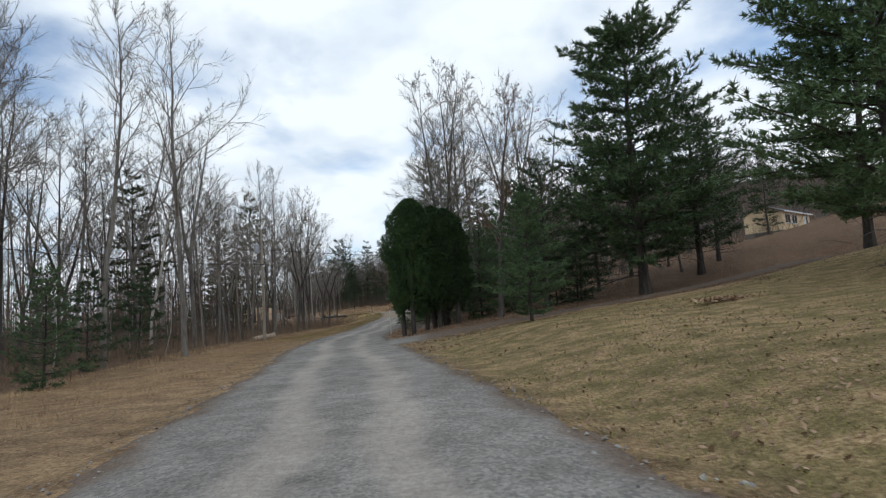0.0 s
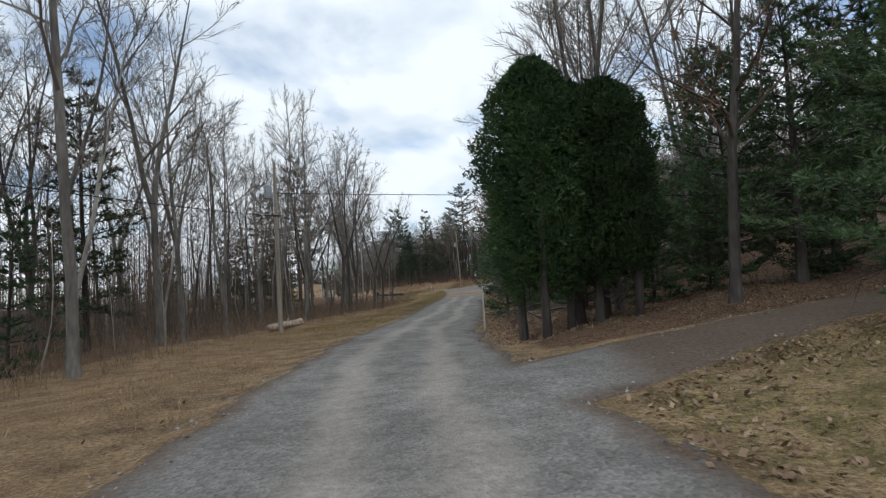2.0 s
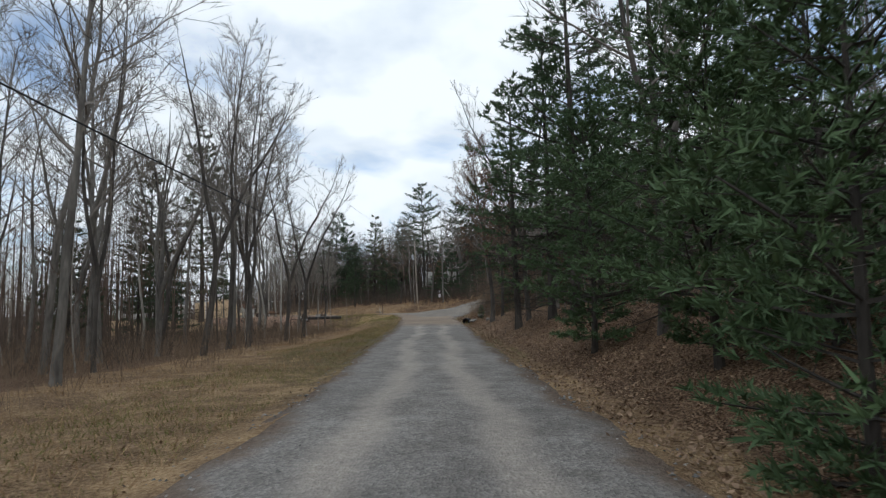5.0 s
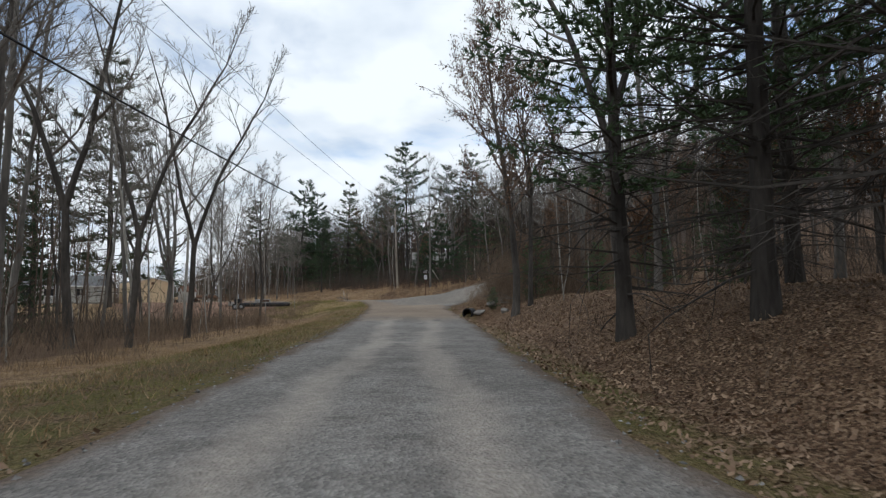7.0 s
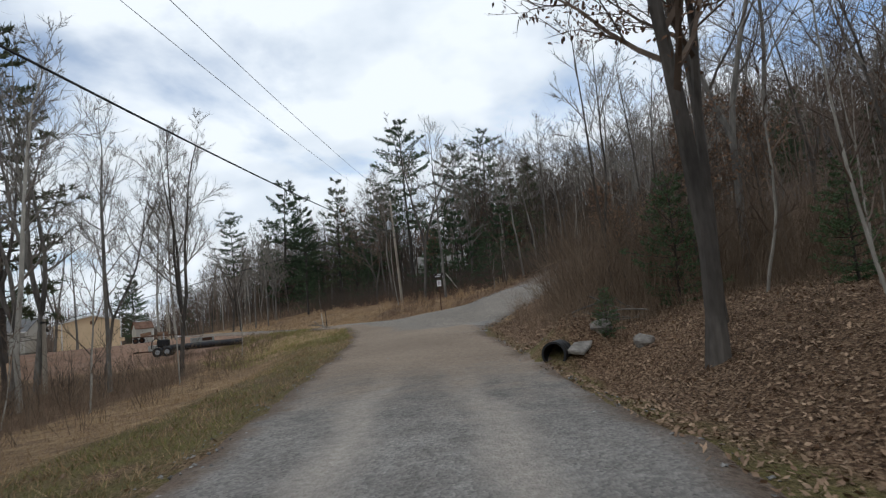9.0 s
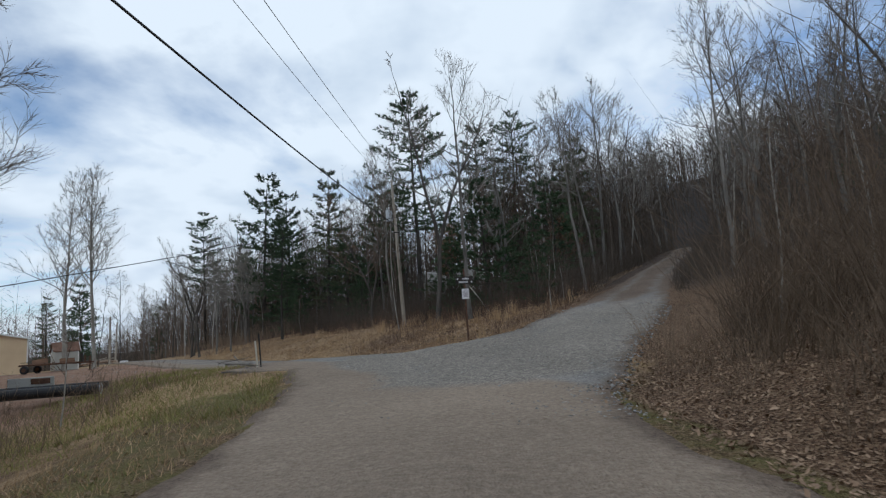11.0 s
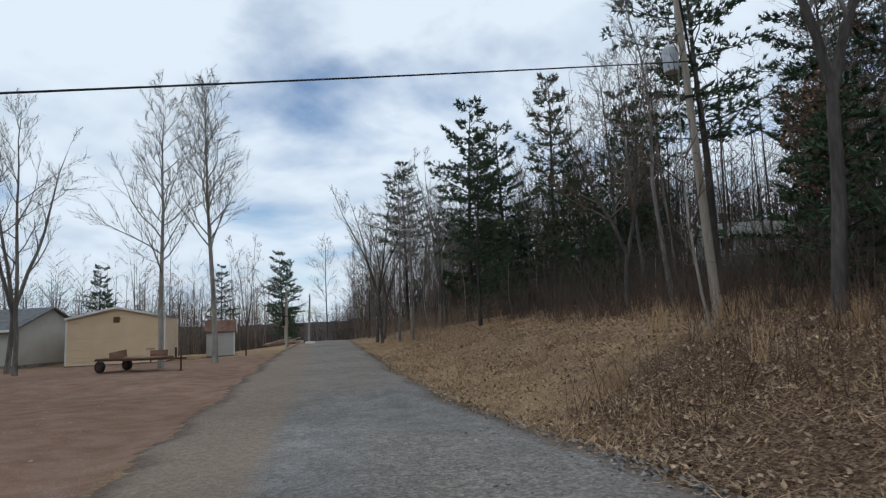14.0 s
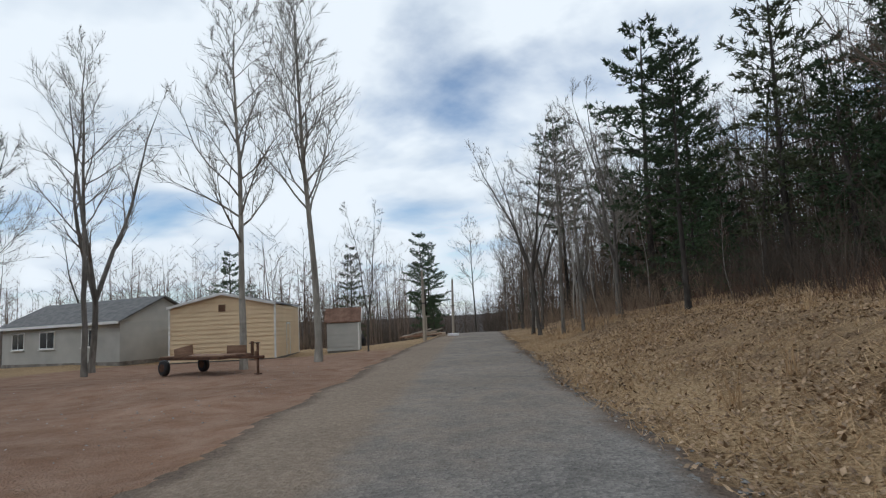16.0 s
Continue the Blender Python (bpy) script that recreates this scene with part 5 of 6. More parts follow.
def shed(x, y, z, turn, W, D, wall, gable, side_mat, roof_mat, label, front_mat=None, vent=True, door=True, rounded=True):
    """A gable-fronted shed with lapped boards; its front faces -y before it is turned and its right front corner is at x, y."""
    top = thing("shed", x, y, z, turn, label, "shed")
    core = part("core", box((W - 0.06, D - 0.06, wall), (-W / 2, D / 2, wall / 2 + 0.1), 0.0), side_mat, top)
    base = part("base", box((W + 0.04, D + 0.04, 0.16), (-W / 2, D / 2, 0.0), 0.01), stone_grey, top)
    for m, wdt, hgt, gb, mat, nm in (
            (pose(-W / 2, 0, 0.1), W, wall, gable, front_mat or side_mat, "front_wall"), (pose(0, D / 2, 0.1, 0, 0, 90), D, wall, 0.0, side_mat, "side_wall"),
            (pose(-W, D / 2, 0.1, 0, 0, -90), D, wall, 0.0, side_mat, "side_wall"), (pose(-W / 2, D, 0.1, 0, 0, 180), W, wall, gable, side_mat, "back_wall")):
        holder = part(nm, box((wdt - 0.1, 0.02, hgt - 0.1), (0, 0.03, hgt / 2), 0), mat, top)
        holder.matrix_basis = m
        gap = (-0.5, 0.45, 0.0, 1.95) if (nm == "side_wall" and door and m.translation.x > -0.1) else None
        for bm in lap_wall(wdt, hgt, 0.26, gb, gap):
            part("board", bm, mat, holder)
    over = 0.18
    for s in (-1, 1):
        pts = []
        for k in range(7):
            f = k / 6
            xx = s * (W / 2 + 0.10) * f
            zz = wall + 0.1 + gable * (1 - f ** (1.9 if rounded else 1.0)) + 0.03
            pts.append((xx, zz))
        if rounded:
            pts.append((s * (W / 2 + 0.12), wall - 0.08))
        bm = bmesh.new()
        ring = []
        for xx, zz in pts:
            ring.append([bm.verts.new((xx - W / 2, yy, zz + t)) for yy in (-over, D + over) for t in (0, 0.07)])
        for a, b in zip(ring, ring[1:]):
            for i, j in ((0, 1), (1, 3), (3, 2), (2, 0)):
                bm.faces.new((a[i], a[j], b[j], b[i]))
        bm.faces.new([ring[0][i] for i in (0, 1, 3, 2)])
        bm.faces.new([ring[-1][i] for i in (0, 2, 3, 1)])
        bmesh.ops.recalc_face_normals(bm, faces=bm.faces)
        part("roof_slope", bm, roof_mat, top)
        bm = bmesh.new()
        ring = [[bm.verts.new((xx - W / 2, yy, zz + t)) for yy in (-over - 0.035, -over - 0.003) for t in (-0.06, 0.085)] for xx, zz in pts]
        for a, b in zip(ring, ring[1:]):
            for i, j in ((0, 1), (1, 3), (3, 2), (2, 0)):
                bm.faces.new((a[i], a[j], b[j], b[i]))
        bm.faces.new([ring[-1][i] for i in (0, 2, 3, 1)])
        bmesh.ops.recalc_face_normals(bm, faces=bm.faces)
        part("barge_board", bm, trim_white, top, "white rake trim")
    for cx, cy in ((0, 0), (-W, 0), (0, D)):
        part("corner_trim", box((0.1, 0.1, wall), (cx, cy, wall / 2 + 0.1), 0.01), trim_white, top)
    if vent:
        v = part("vent", box((0.4, 0.05, 0.42), (-W / 2, -0.05, wall + 0.02), 0.01), plank_brown, top, "brown gable vent")
        for k in range(5):
            part("slat", box((0.34, 0.02, 0.03), (-W / 2, -0.085, wall - 0.12 + 0.07 * k), 0.004, (30, 0, 0)), rust_steel, v)
    if door:
        d = part("door", box((0.04, 0.86, 1.9), (0.012, D / 2, 1.06), 0.006), side_mat, top)
        for yy in (-0.46, 0.46):
            part("jamb", box((0.06, 0.07, 1.95), (0.03, D / 2 + yy, 1.08), 0.006), trim_white, d)
        part("lintel", box((0.06, 0.99, 0.08), (0.03, D / 2, 2.09), 0.006), trim_white, d)
        part("handle", rod([(0.05, D / 2 - 0.33, 1.0), (0.1, D / 2 - 0.33, 1.02), (0.1, D / 2 - 0.33, 1.14), (0.05, D / 2 - 0.33, 1.16)], 0.012, 6), steel_grey, d)
    return top


shed(-51.1, 159.6, land_z(-51.1, 159.6) - 0.05, 42, 6.1, 6.4, 3.1, 0.72, siding_tan, shingle_grey, "tan lap-sided shed with a low white-edged roof", rounded=False)
shed(-51.3, 166.4, land_z(-51.3, 166.0) - 0.05, 135, 1.8, 2.0, 1.75, 0.9, siding_grey, shingle_brown, "small grey shed with a steep brown shingle roof", vent=False, door=False, rounded=False)


def window(parent, x, y, z, w, h, panes=2):
    """A framed sash window on a wall that faces -y."""
    win = part("window", box((w, 0.05, h), (x, y, z), 0.005), dark_glass, parent, "dark window panes")
    for sx in (-1, 1):
        part("frame", box((0.07, 0.08, h + 0.14), (x + sx * (w / 2 + 0.03), y, z), 0.006), trim_white, win)
    for sz in (-1, 1):
        part("frame", box((w + 0.02, 0.08, 0.07), (x, y, z + sz * (h / 2 + 0.03)), 0.006), trim_white, win)
    for k in range(1, panes):
        part("mullion", box((0.04, 0.07, h), (x - w / 2 + w * k / panes, y, z), 0.004), trim_white, win)
    part("sill", box((w + 0.2, 0.14, 0.05), (x, y - 0.04, z - h / 2 - 0.09), 0.006), trim_white, win)


def dwelling(x, y, z, turn, W, D, wall, gable, wall_mat, roof_mat, label, windows, porch=False):
    """A long low house; its long side faces -y before it is turned."""
    top = thing("house", x, y, z, turn, label, "house")
    part("foundation", box((W + 0.1, D + 0.1, 0.9), (0, 0, -0.25), 0.01), stone_grey, top)
    front = part("wall", box((W, D, wall), (0, 0, 0.2 + wall / 2), 0.01), wall_mat, top)
    for k in range(int(wall / 0.2)):
        part("board", box((W + 0.02, 0.03, 0.19), (0, -D / 2 - 0.006, 0.3 + 0.2 * k), 0, (4, 0, 0)), wall_mat, front)
    for s in (-1, 1):
        bm = sheet([(-W / 2 - 0.3, s * (D / 2 + 0.35), wall + 0.1), (W / 2 + 0.3, s * (D / 2 + 0.35), wall + 0.1), (W / 2 + 0.3, 0, wall + 0.2 + gable), (-W / 2 - 0.3, 0, wall + 0.2 + gable)], 0.1)
        part("roof_slope", bm, roof_mat, top)
        part("fascia", box((W + 0.64, 0.04, 0.16), (0, s * (D / 2 + 0.375), wall + 0.14), 0.006), trim_white, top)
        part("gable_end", sheet([(s * W / 2, -D / 2, wall + 0.2), (s * W / 2, D / 2, wall + 0.2), (s * W / 2, 0, wall + 0.17 + gable)], 0.05, (-s, 0, 0)), wall_mat, top)
    for wx, ww in windows:
        window(top, wx, -D / 2 - 0.03, wall * 0.62 + 0.2, ww, 1.0)
    if porch:
        deck = part("deck", box((3.0, 1.6, 0.12), (W / 2 - 1.8, -D / 2 - 0.85, 0.3), 0.01), plank_brown, top)
        for px in (-1.4, 1.4):
            part("deck_post", box((0.1, 0.1, 1.5), (W / 2 - 1.8 + px, -D / 2 - 1.55, 0.3), 0.01), plank_brown, deck)
        part("deck_rail", box((3.0, 0.06, 0.08), (W / 2 - 1.8, -D / 2 - 1.55, 1.05), 0.01), plank_brown, deck)
        part("house_door", box((0.9, 0.05, 1.95), (W / 2 - 1.8, -D / 2 - 0.04, 1.25), 0.01), trim_white, top, "white door")
    return top


dwelling(-12.6, 194.0, land_z(-13.6, 191) + 1.2, 14, 8.0, 5.0, 1.9, 1.5, siding_grey, shingle_pale, "low grey house with a pale worn roof among the trees", ((-2.4, 1.1), (0.2, 1.0)), True)
dwelling(42.5, 74.5, land_z(40, 71), 42, 9.0, 4.5, 2.3, 0.9, siding_tan, shingle_grey, "small pale tan cabin with dark windows on the slope", ((-3.0, 1.6), (-0.8, 1.6), (3.0, 1.2)), True)
dwelling(-65.3, 155.4, land_z(-63, 156), 16, 11.5, 6.0, 2.4, 1.5, siding_grey, shingle_grey, "long grey lap-sided house with white-framed windows behind the shed", ((-4.0, 1.2), (-1.0, 1.4), (3.0, 1.2)))


def yard_trailer():
    """An old flat utility trailer with a plank bed, a load of boards and a tongue jack."""
    x, y = -42.6, 150.8
    top = thing("utility_trailer", x, y, land_z(x, y), 8, "rusty low utility trailer with brown planks on the dirt yard", "trailer")
    part("frame", box((3.6, 1.5, 0.1), (0, 0, 0.62), 0.01), rust_steel, top)
    for k in range(6):
        part("plank", box((3.5, 0.22, 0.04), (0, -0.62 + 0.25 * k, 0.69), 0.006), plank_brown, top)
    part("side_board", box((1.1, 0.05, 0.36), (-0.3, -0.72, 0.88), 0.01, (0, -8, 0)), plank_brown, top)
    part("side_board", box((1.1, 0.05, 0.3), (0.9, 0.7, 0.86), 0.01), plank_brown, top)
    part("tongue", box((1.6, 0.1, 0.1), (2.4, 0, 0.6), 0.01), rust_steel, top)
    part("jack", box((0.07, 0.07, 1.1), (2.9, 0, 0.55), 0.008), rust_steel, top)
    part("jack_foot", box((0.2, 0.2, 0.03), (2.9, 0, 0.02), 0.005), rust_steel, top)
    part("winch_post", box((0.09, 0.09, 0.5), (2.5, 0.1, 0.9), 0.01), rust_steel, top)
    for sy in (-0.85, 0.85):
        wheel = part("wheel", rod([(-1.3, sy - 0.09, 0.3), (-1.3, sy - 0.06, 0.3), (-1.3, sy + 0.06, 0.3), (-1.3, sy + 0.09, 0.3)], [0.24, 0.3, 0.3, 0.24], 18), black_pipe, top)
        part("rim", rod([(-1.3, sy - 0.1, 0.3), (-1.3, sy + 0.1, 0.3)], 0.15, 14), rust_steel, wheel)


yard_trailer()


def yard_bits():
    """Small things round the sheds: a power hook-up box, a covered mower, posts at the bend."""
    x, y = -49.7, 157.4
    box_top = thing("power_box", x, y, land_z(x, y), 42, "small tan power box on a short post by the shed", "power box")
    part("post", box((0.1, 0.1, 0.7), (0, 0, 0.35), 0.008), plank_brown, box_top)
    part("case", box((0.5, 0.25, 0.42), (0, -0.12, 0.72), 0.02), siding_tan, box_top)
    part("lid", box((0.52, 0.27, 0.05), (0, -0.12, 0.945), 0.01), sign_dark, box_top)
    x, y = -54.0, 168.2
    mower = thing("yard_cart", x, y, land_z(x, y), 120, "dark covered yard cart parked beside the small shed", "cart")
    part("body", box((1.7, 1.0, 0.5), (0, 0, 0.62), 0.08), black_pipe, mower)
    part("hood", box((0.7, 0.8, 0.4), (0.45, 0, 1.0), 0.12), siding_grey, mower)
    part("roll_bar", rod([(-0.5, -0.42, 0.8), (-0.5, -0.42, 1.5), (-0.5, 0.42, 1.5), (-0.5, 0.42, 0.8)], 0.035, 8), black_pipe, mower)
    for sx in (-0.55, 0.55):
        for sy in (-0.55, 0.55):
            part("wheel", rod([(sx, sy - 0.1, 0.32), (sx, sy - 0.06, 0.32), (sx, sy + 0.06, 0.32), (sx, sy + 0.1, 0.32)], [0.25, 0.32, 0.32, 0.25], 14), black_pipe, mower)
    x, y = -60.3, 183.2
    post = thing("wooden_post", x, y, land_z(x, y), 30, "short weathered post with a flat top board", "post")
    part("shaft", box((0.14, 0.14, 2.2), (0, 0, 0.9), 0.01), pole_wood, post)
    part("top_board", box((0.7, 0.25, 0.1), (0, 0, 2.05), 0.01), pole_wood, post)


yard_bits()
utility_pole(-58.2, 184.8, 5.4, 0, 0, (0, 2), "slim weathered pole at the bend of the road")


def gooseneck_trailer():
    """A long black beam trailer with a tangle of steel at one end."""
    x, y = -26.8, 127.9
    top = thing("beam_trailer", x, y, land_z(x, y), 18, "long black steel beam trailer parked in the tan grass", "trailer")
    top.scale = (0.8, 0.8, 0.8)
    part("beam", box((6.2, 0.30, 0.34), (0, 0.7, 0.72), 0.05), black_pipe, top)
    part("beam", rod([(-3.0, -0.6, 0.62), (3.1, -0.6, 0.62)], 0.24, 16), black_pipe, top, "black steel tube")
    part("end_plate", rod([(3.1, -0.6, 0.62), (3.13, -0.6, 0.62)], 0.25, 16), steel_grey, top)
    for k in range(4):
        part("cross_member", box((0.12, 1.6, 0.12), (-2.6 + 1.7 * k, 0.05, 0.5), 0.01), rust_steel, top)
    part("ramp_panel", box((1.9, 0.06, 0.42), (-0.2, 0.95, 1.08), 0.01, (8, 0, 0)), siding_grey, top)
    part("ramp_patch", box((0.8, 0.02, 0.26), (0.2, 0.9, 1.1), 0.005, (8, 0, 0)), rust_steel, top)
    for sx in (-3.4, -2.7):
        for sy in (-0.9, 1.0):
            wheel = part("wheel", rod([(sx, sy - 0.13, 0.4), (sx, sy - 0.09, 0.4), (sx, sy + 0.09, 0.4), (sx, sy + 0.13, 0.4)], [0.31, 0.4, 0.4, 0.31], 18), black_pipe, top)
            part("rim", rod([(sx, sy - 0.14, 0.4), (sx, sy + 0.14, 0.4)], 0.19, 14), steel_grey, wheel)
    part("engine_block", box((0.9, 0.9, 0.6), (-3.1, 0.05, 1.1), 0.08), black_pipe, top)
    part("exhaust", rod([(-3.1, 0.2, 1.3), (-3.1, 0.2, 1.95)], 0.06, 10), steel_grey, top)
    part("hose", rod([(-3.3, -0.3, 1.3), (-3.6, -0.4, 1.6), (-3.9, -0.3, 1.3), (-4.0, -0.2, 0.7)], 0.04, 8), black_pipe, top)
    part("toolbox", box((0.7, 0.5, 0.45), (-3.9, 0.1, 0.75), 0.03), siding_grey, top)
    part("draw_bar", box((1.6, 0.1, 0.12), (-4.6, 0.0, 0.5), 0.01), rust_steel, top)


gooseneck_trailer()


def wood_heap(x, y, turn, count, seed):
    """A heap of cut poles and boards, each one by itself."""
    top = thing("wood_heap", x, y, land_z(x, y), turn, "untidy heap of poles, boards and pale boxes", "wood heap")
    rng = random.Random(seed)
    for k in range(count):
        a = Vector((rng.uniform(-2.2, -0.6), rng.uniform(-0.6, 0.6), 0.08 + 0.07 * (k % 4)))
        b = a + Vector((rng.uniform(2.0, 3.4), rng.uniform(-0.5, 0.5), rng.uniform(0.0, 0.7)))
        part("wood_pole", rod([tuple(a), tuple(b)], [0.07, 0.05], 8), rng.choice((plank_brown, log_pale, pole_wood)), top)
    part("crate", box((0.7, 0.5, 0.5), (1.6, -0.2, 0.25), 0.02), log_pale, top)
    part("crate", box((0.9, 0.5, 0.35), (2.6, 0.1, 0.18), 0.02), sign_white, top)


wood_heap(-56.0, 178.0, 30, 11, 8)


# ---- undergrowth, grass and fallen leaves ----
def spike_mesh(name, P, Q, R, mat, label, category):
    """Many thin three-sided stems from P to Q as one object of stuff."""
    P, Q, R = np.asarray(P, float), np.asarray(Q, float), np.asarray(R, float)
    d = Q - P
    d /= np.linalg.norm(d, axis=1, keepdims=True) + 1e-9
    ref = np.where(np.abs(d[:, 2:3]) > 0.9, [[1.0, 0, 0]], [[0, 0, 1.0]])
    s = np.cross(d, ref)
    s /= np.linalg.norm(s, axis=1, keepdims=True) + 1e-9
    o = np.cross(d, s)
    rings = [P + R[:, None] * (s * math.cos(a) + o * math.sin(a)) for a in (0, 2.094, 4.189)]
    V = np.stack([*rings, Q], 1).reshape(-1, 3)
    n = np.arange(len(P))[:, None] * 4
    F = np.concatenate([n + [0, 1, 3], n + [1, 2, 3], n + [2, 0, 3]])
    ob = mesh_object(name, V, F.tolist(), mat)
    return tagged(ob, label, category, kind="stuff")


def blade_mesh(name, P, D, W, mat, label, category):
    """Many grass blades: narrow bent triangles from P along D."""
    a = np.random.uniform(0, 6.283, len(P))
    s = np.stack([np.cos(a), np.sin(a), 0 * a], 1) * W[:, None]
    V = np.stack([P - s, P + s, P + D], 1).reshape(-1, 3)
    n = np.arange(len(P))[:, None] * 3
    ob = mesh_object(name, V, (n + [0, 1, 2]).tolist(), mat)
    return tagged(ob, label, category, kind="stuff")


def leaf_mesh(name, P, size, mat, label, lift=0.03):
    n = len(P)
    a, tilt = np.random.uniform(0, 6.283, n), np.random.normal(0, 0.45, (n, 2))
    u = np.stack([np.cos(a), np.sin(a), tilt[:, 0]], 1) * size[:, None]
    w = np.stack([-np.sin(a), np.cos(a), tilt[:, 1]], 1) * (size * 0.55)[:, None]
    P = P + [0, 0, lift]
    curl = np.stack([0 * a, 0 * a, size * np.random.uniform(0.0, 0.5, n)], 1)
    V = np.stack([P - u, P - w + curl * 0.3, P + u + curl, P + w + curl * 0.3], 1).reshape(-1, 3)
    k = np.arange(n)[:, None] * 4
    ob = mesh_object(name, V, (k + [0, 1, 2, 3]).tolist(), mat)
    return tagged(ob, label, "leaves", kind="stuff")


def sprinkle(n, x0, x1, y0, y1, weight, bare_road=True):
    """n random places in a stretch, thinned by a weight of 0 to 1, with the land's height."""
    x, y = np.random.uniform(x0, x1, n), np.random.uniform(y0, y1, n)
    keep = np.random.random(n) < weight(x, y)
    x, y = x[keep], y[keep]
    if bare_road and len(x):
        off = near_road(x, y)[0] > np.random.uniform(-0.5, 0.25, len(x))
        x, y = x[off], y[off]
    return np.stack([x, y, land(x, y)], 1)


def sow(n, x0, x1, y0, y1, weight):
    """n random places after the thinning, or as many as a few rounds give."""
    rounds = [sprinkle(n, x0, x1, y0, y1, weight)]
    while sum(len(r) for r in rounds) < n and len(rounds) < 14:
        rounds.append(sprinkle(n, x0, x1, y0, y1, weight))
    return np.concatenate(rounds)[:n]


def lane_side(y):
    return np.interp(np.clip(y, -70, 122), LANE_Y, LANE_X)


def u_of(x, y):
    return 0.8 * (x + 13) + 0.6 * (y - 126)


def r_of(x, y):
    return 0.91 * (x + 3.2) - 0.42 * (y - 137)


def clumpy(x, y, f=0.35):
    return np.clip(0.5 + 0.5 * np.sin(x * f + 2 * np.sin(y * f * 0.7)) * np.sin(y * f * 1.1 + 1.5 * np.sin(x * f * 0.8)) * 1.6, 0, 1)


def shrubs(P, stems, height, radius, name, mat, label, twigs=3):
    n = len(P)
    if not n:
        return
    base = np.repeat(P, stems, 0) + np.random.normal(0, 0.16, (n * stems, 3)) * [1, 1, 0]
    h = np.repeat(np.random.uniform(0.5, 1.15, n) * height, stems) * np.random.uniform(0.5, 1.1, n * stems)
    d = np.stack([np.random.normal(0, 0.32, n * stems), np.random.normal(0, 0.32, n * stems), np.ones(n * stems)], 1) * h[:, None]
    A, B, R = [base - [0, 0, 0.1]], [base + d], [np.full(n * stems, radius)]
    for _ in range(twigs):
        t = np.random.uniform(0.25, 0.95, (n * stems, 1))
        q = base + d * t
        A.append(q)
        B.append(q + (d * 0.35 + np.random.normal(0, 0.22, d.shape) * h[:, None]) * np.random.uniform(0.5, 1.0, (n * stems, 1)))
        R.append(np.full(n * stems, radius * 0.6))
    return spike_mesh(name, np.concatenate(A), np.concatenate(B), np.concatenate(R), mat, label, "undergrowth")


def brush(count, x0, x1, y0, y1, weight, stems, height, radius, mat, label):
    shrubs(sow(count, x0, x1, y0, y1, weight), stems, height, radius, "undergrowth", mat, label, 2)


brush(2600, -42, -14, -4, 124, lambda x, y: (x - lane_side(y) < -9.0) * (0.45 + 0.55 * clumpy(x, y)), 5, 1.6, 0.010, stem_brown, "bare brown undergrowth under the roadside trees")
brush(1900, -60, -22, -10, 124, lambda x, y: (x - lane_side(y) < -14) * 1.0, 4, 3.2, 0.017, brush_shaded, "tangled brush deep in the woods, darkened for shade")
brush(240, -5, 24, 42, 112, lambda x, y: (x - lane_side(y) > 5.0) * (r_of(x, y) > 4.0) * (0.2 + 0.8 * clumpy(x, y, 0.5)), 6, 1.7, 0.009, stem_brown, "bare brown brush on the leafy hillside")
brush(260, -6.5, 4, 103.5, 125, lambda x, y: (x - lane_side(y) > 3.9) * (r_of(x, y) > 3.2) * 1.0, 8, 1.7, 0.007, stem_brown, "fine pale brush above the culvert")
brush(560, -5.2, 7, 106, 125, lambda x, y: (x - lane_side(y) > 5.4) * (r_of(x, y) > 5.4) * 1.0, 7, 4.6, 0.012, stem_brown, "tall bare thicket in the corner of the two roads")
brush(550, 4, 40, 62, 130, lambda x, y: (x - lane_side(y) > 13) * (r_of(x, y) > 5) * 1.0, 4, 2.8, 0.018, brush_shaded, "tangled brush on the upper hillside, darkened for shade")
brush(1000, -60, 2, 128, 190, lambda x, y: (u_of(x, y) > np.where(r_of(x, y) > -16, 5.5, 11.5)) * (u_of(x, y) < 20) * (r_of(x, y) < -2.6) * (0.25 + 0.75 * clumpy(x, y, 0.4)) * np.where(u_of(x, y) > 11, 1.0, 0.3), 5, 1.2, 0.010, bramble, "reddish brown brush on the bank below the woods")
brush(3200, -70, 14, 140, 205, lambda x, y: (u_of(x, y) > 13) * (u_of(x, y) < 42) * (r_of(x, y) < -3.0) * np.where((np.abs(x + 13.0) < 4.5) & (y > 165), 0.1, 1.0), 4, 3.2, 0.017, brush_shaded, "tangled brush between the woodland trunks, darkened for shade")
brush(1500, -6, 34, 120, 205, lambda x, y: (r_of(x, y) > np.where(y < 138, 5.5, 2.4)) * (r_of(x, y) < 16) * (x - lane_side(y) > 5) * np.exp(-(r_of(x, y) - 2.4) / 9), 5, 1.8, 0.011, brush_shaded, "brown brush beside the climbing road, darkened for shade")
brush(650, -8, 26, 142, 200, lambda x, y: (np.abs(r_of(x, y) + 0.3) > 2.3) * (np.abs(r_of(x, y) + 0.3) < 6) * 1.0, 5, 2.4, 0.013, brush_shaded, "brush on the climbing road's shoulders, darkened for shade")
brush(500, -130, -50, 120, 250, lambda x, y: (u_of(x, y) < -16) * (np.hypot(x + 58, y - 157) > 14) * 1.0, 6, 2.6, 0.02, stem_brown, "brown brush behind the sheds")
brush(300, -33, -17, 104, 128, lambda x, y: (x - lane_side(y) < -9) * 0.8, 8, 1.3, 0.007, stem_brown, "tan and brown brush round the parked trailer")
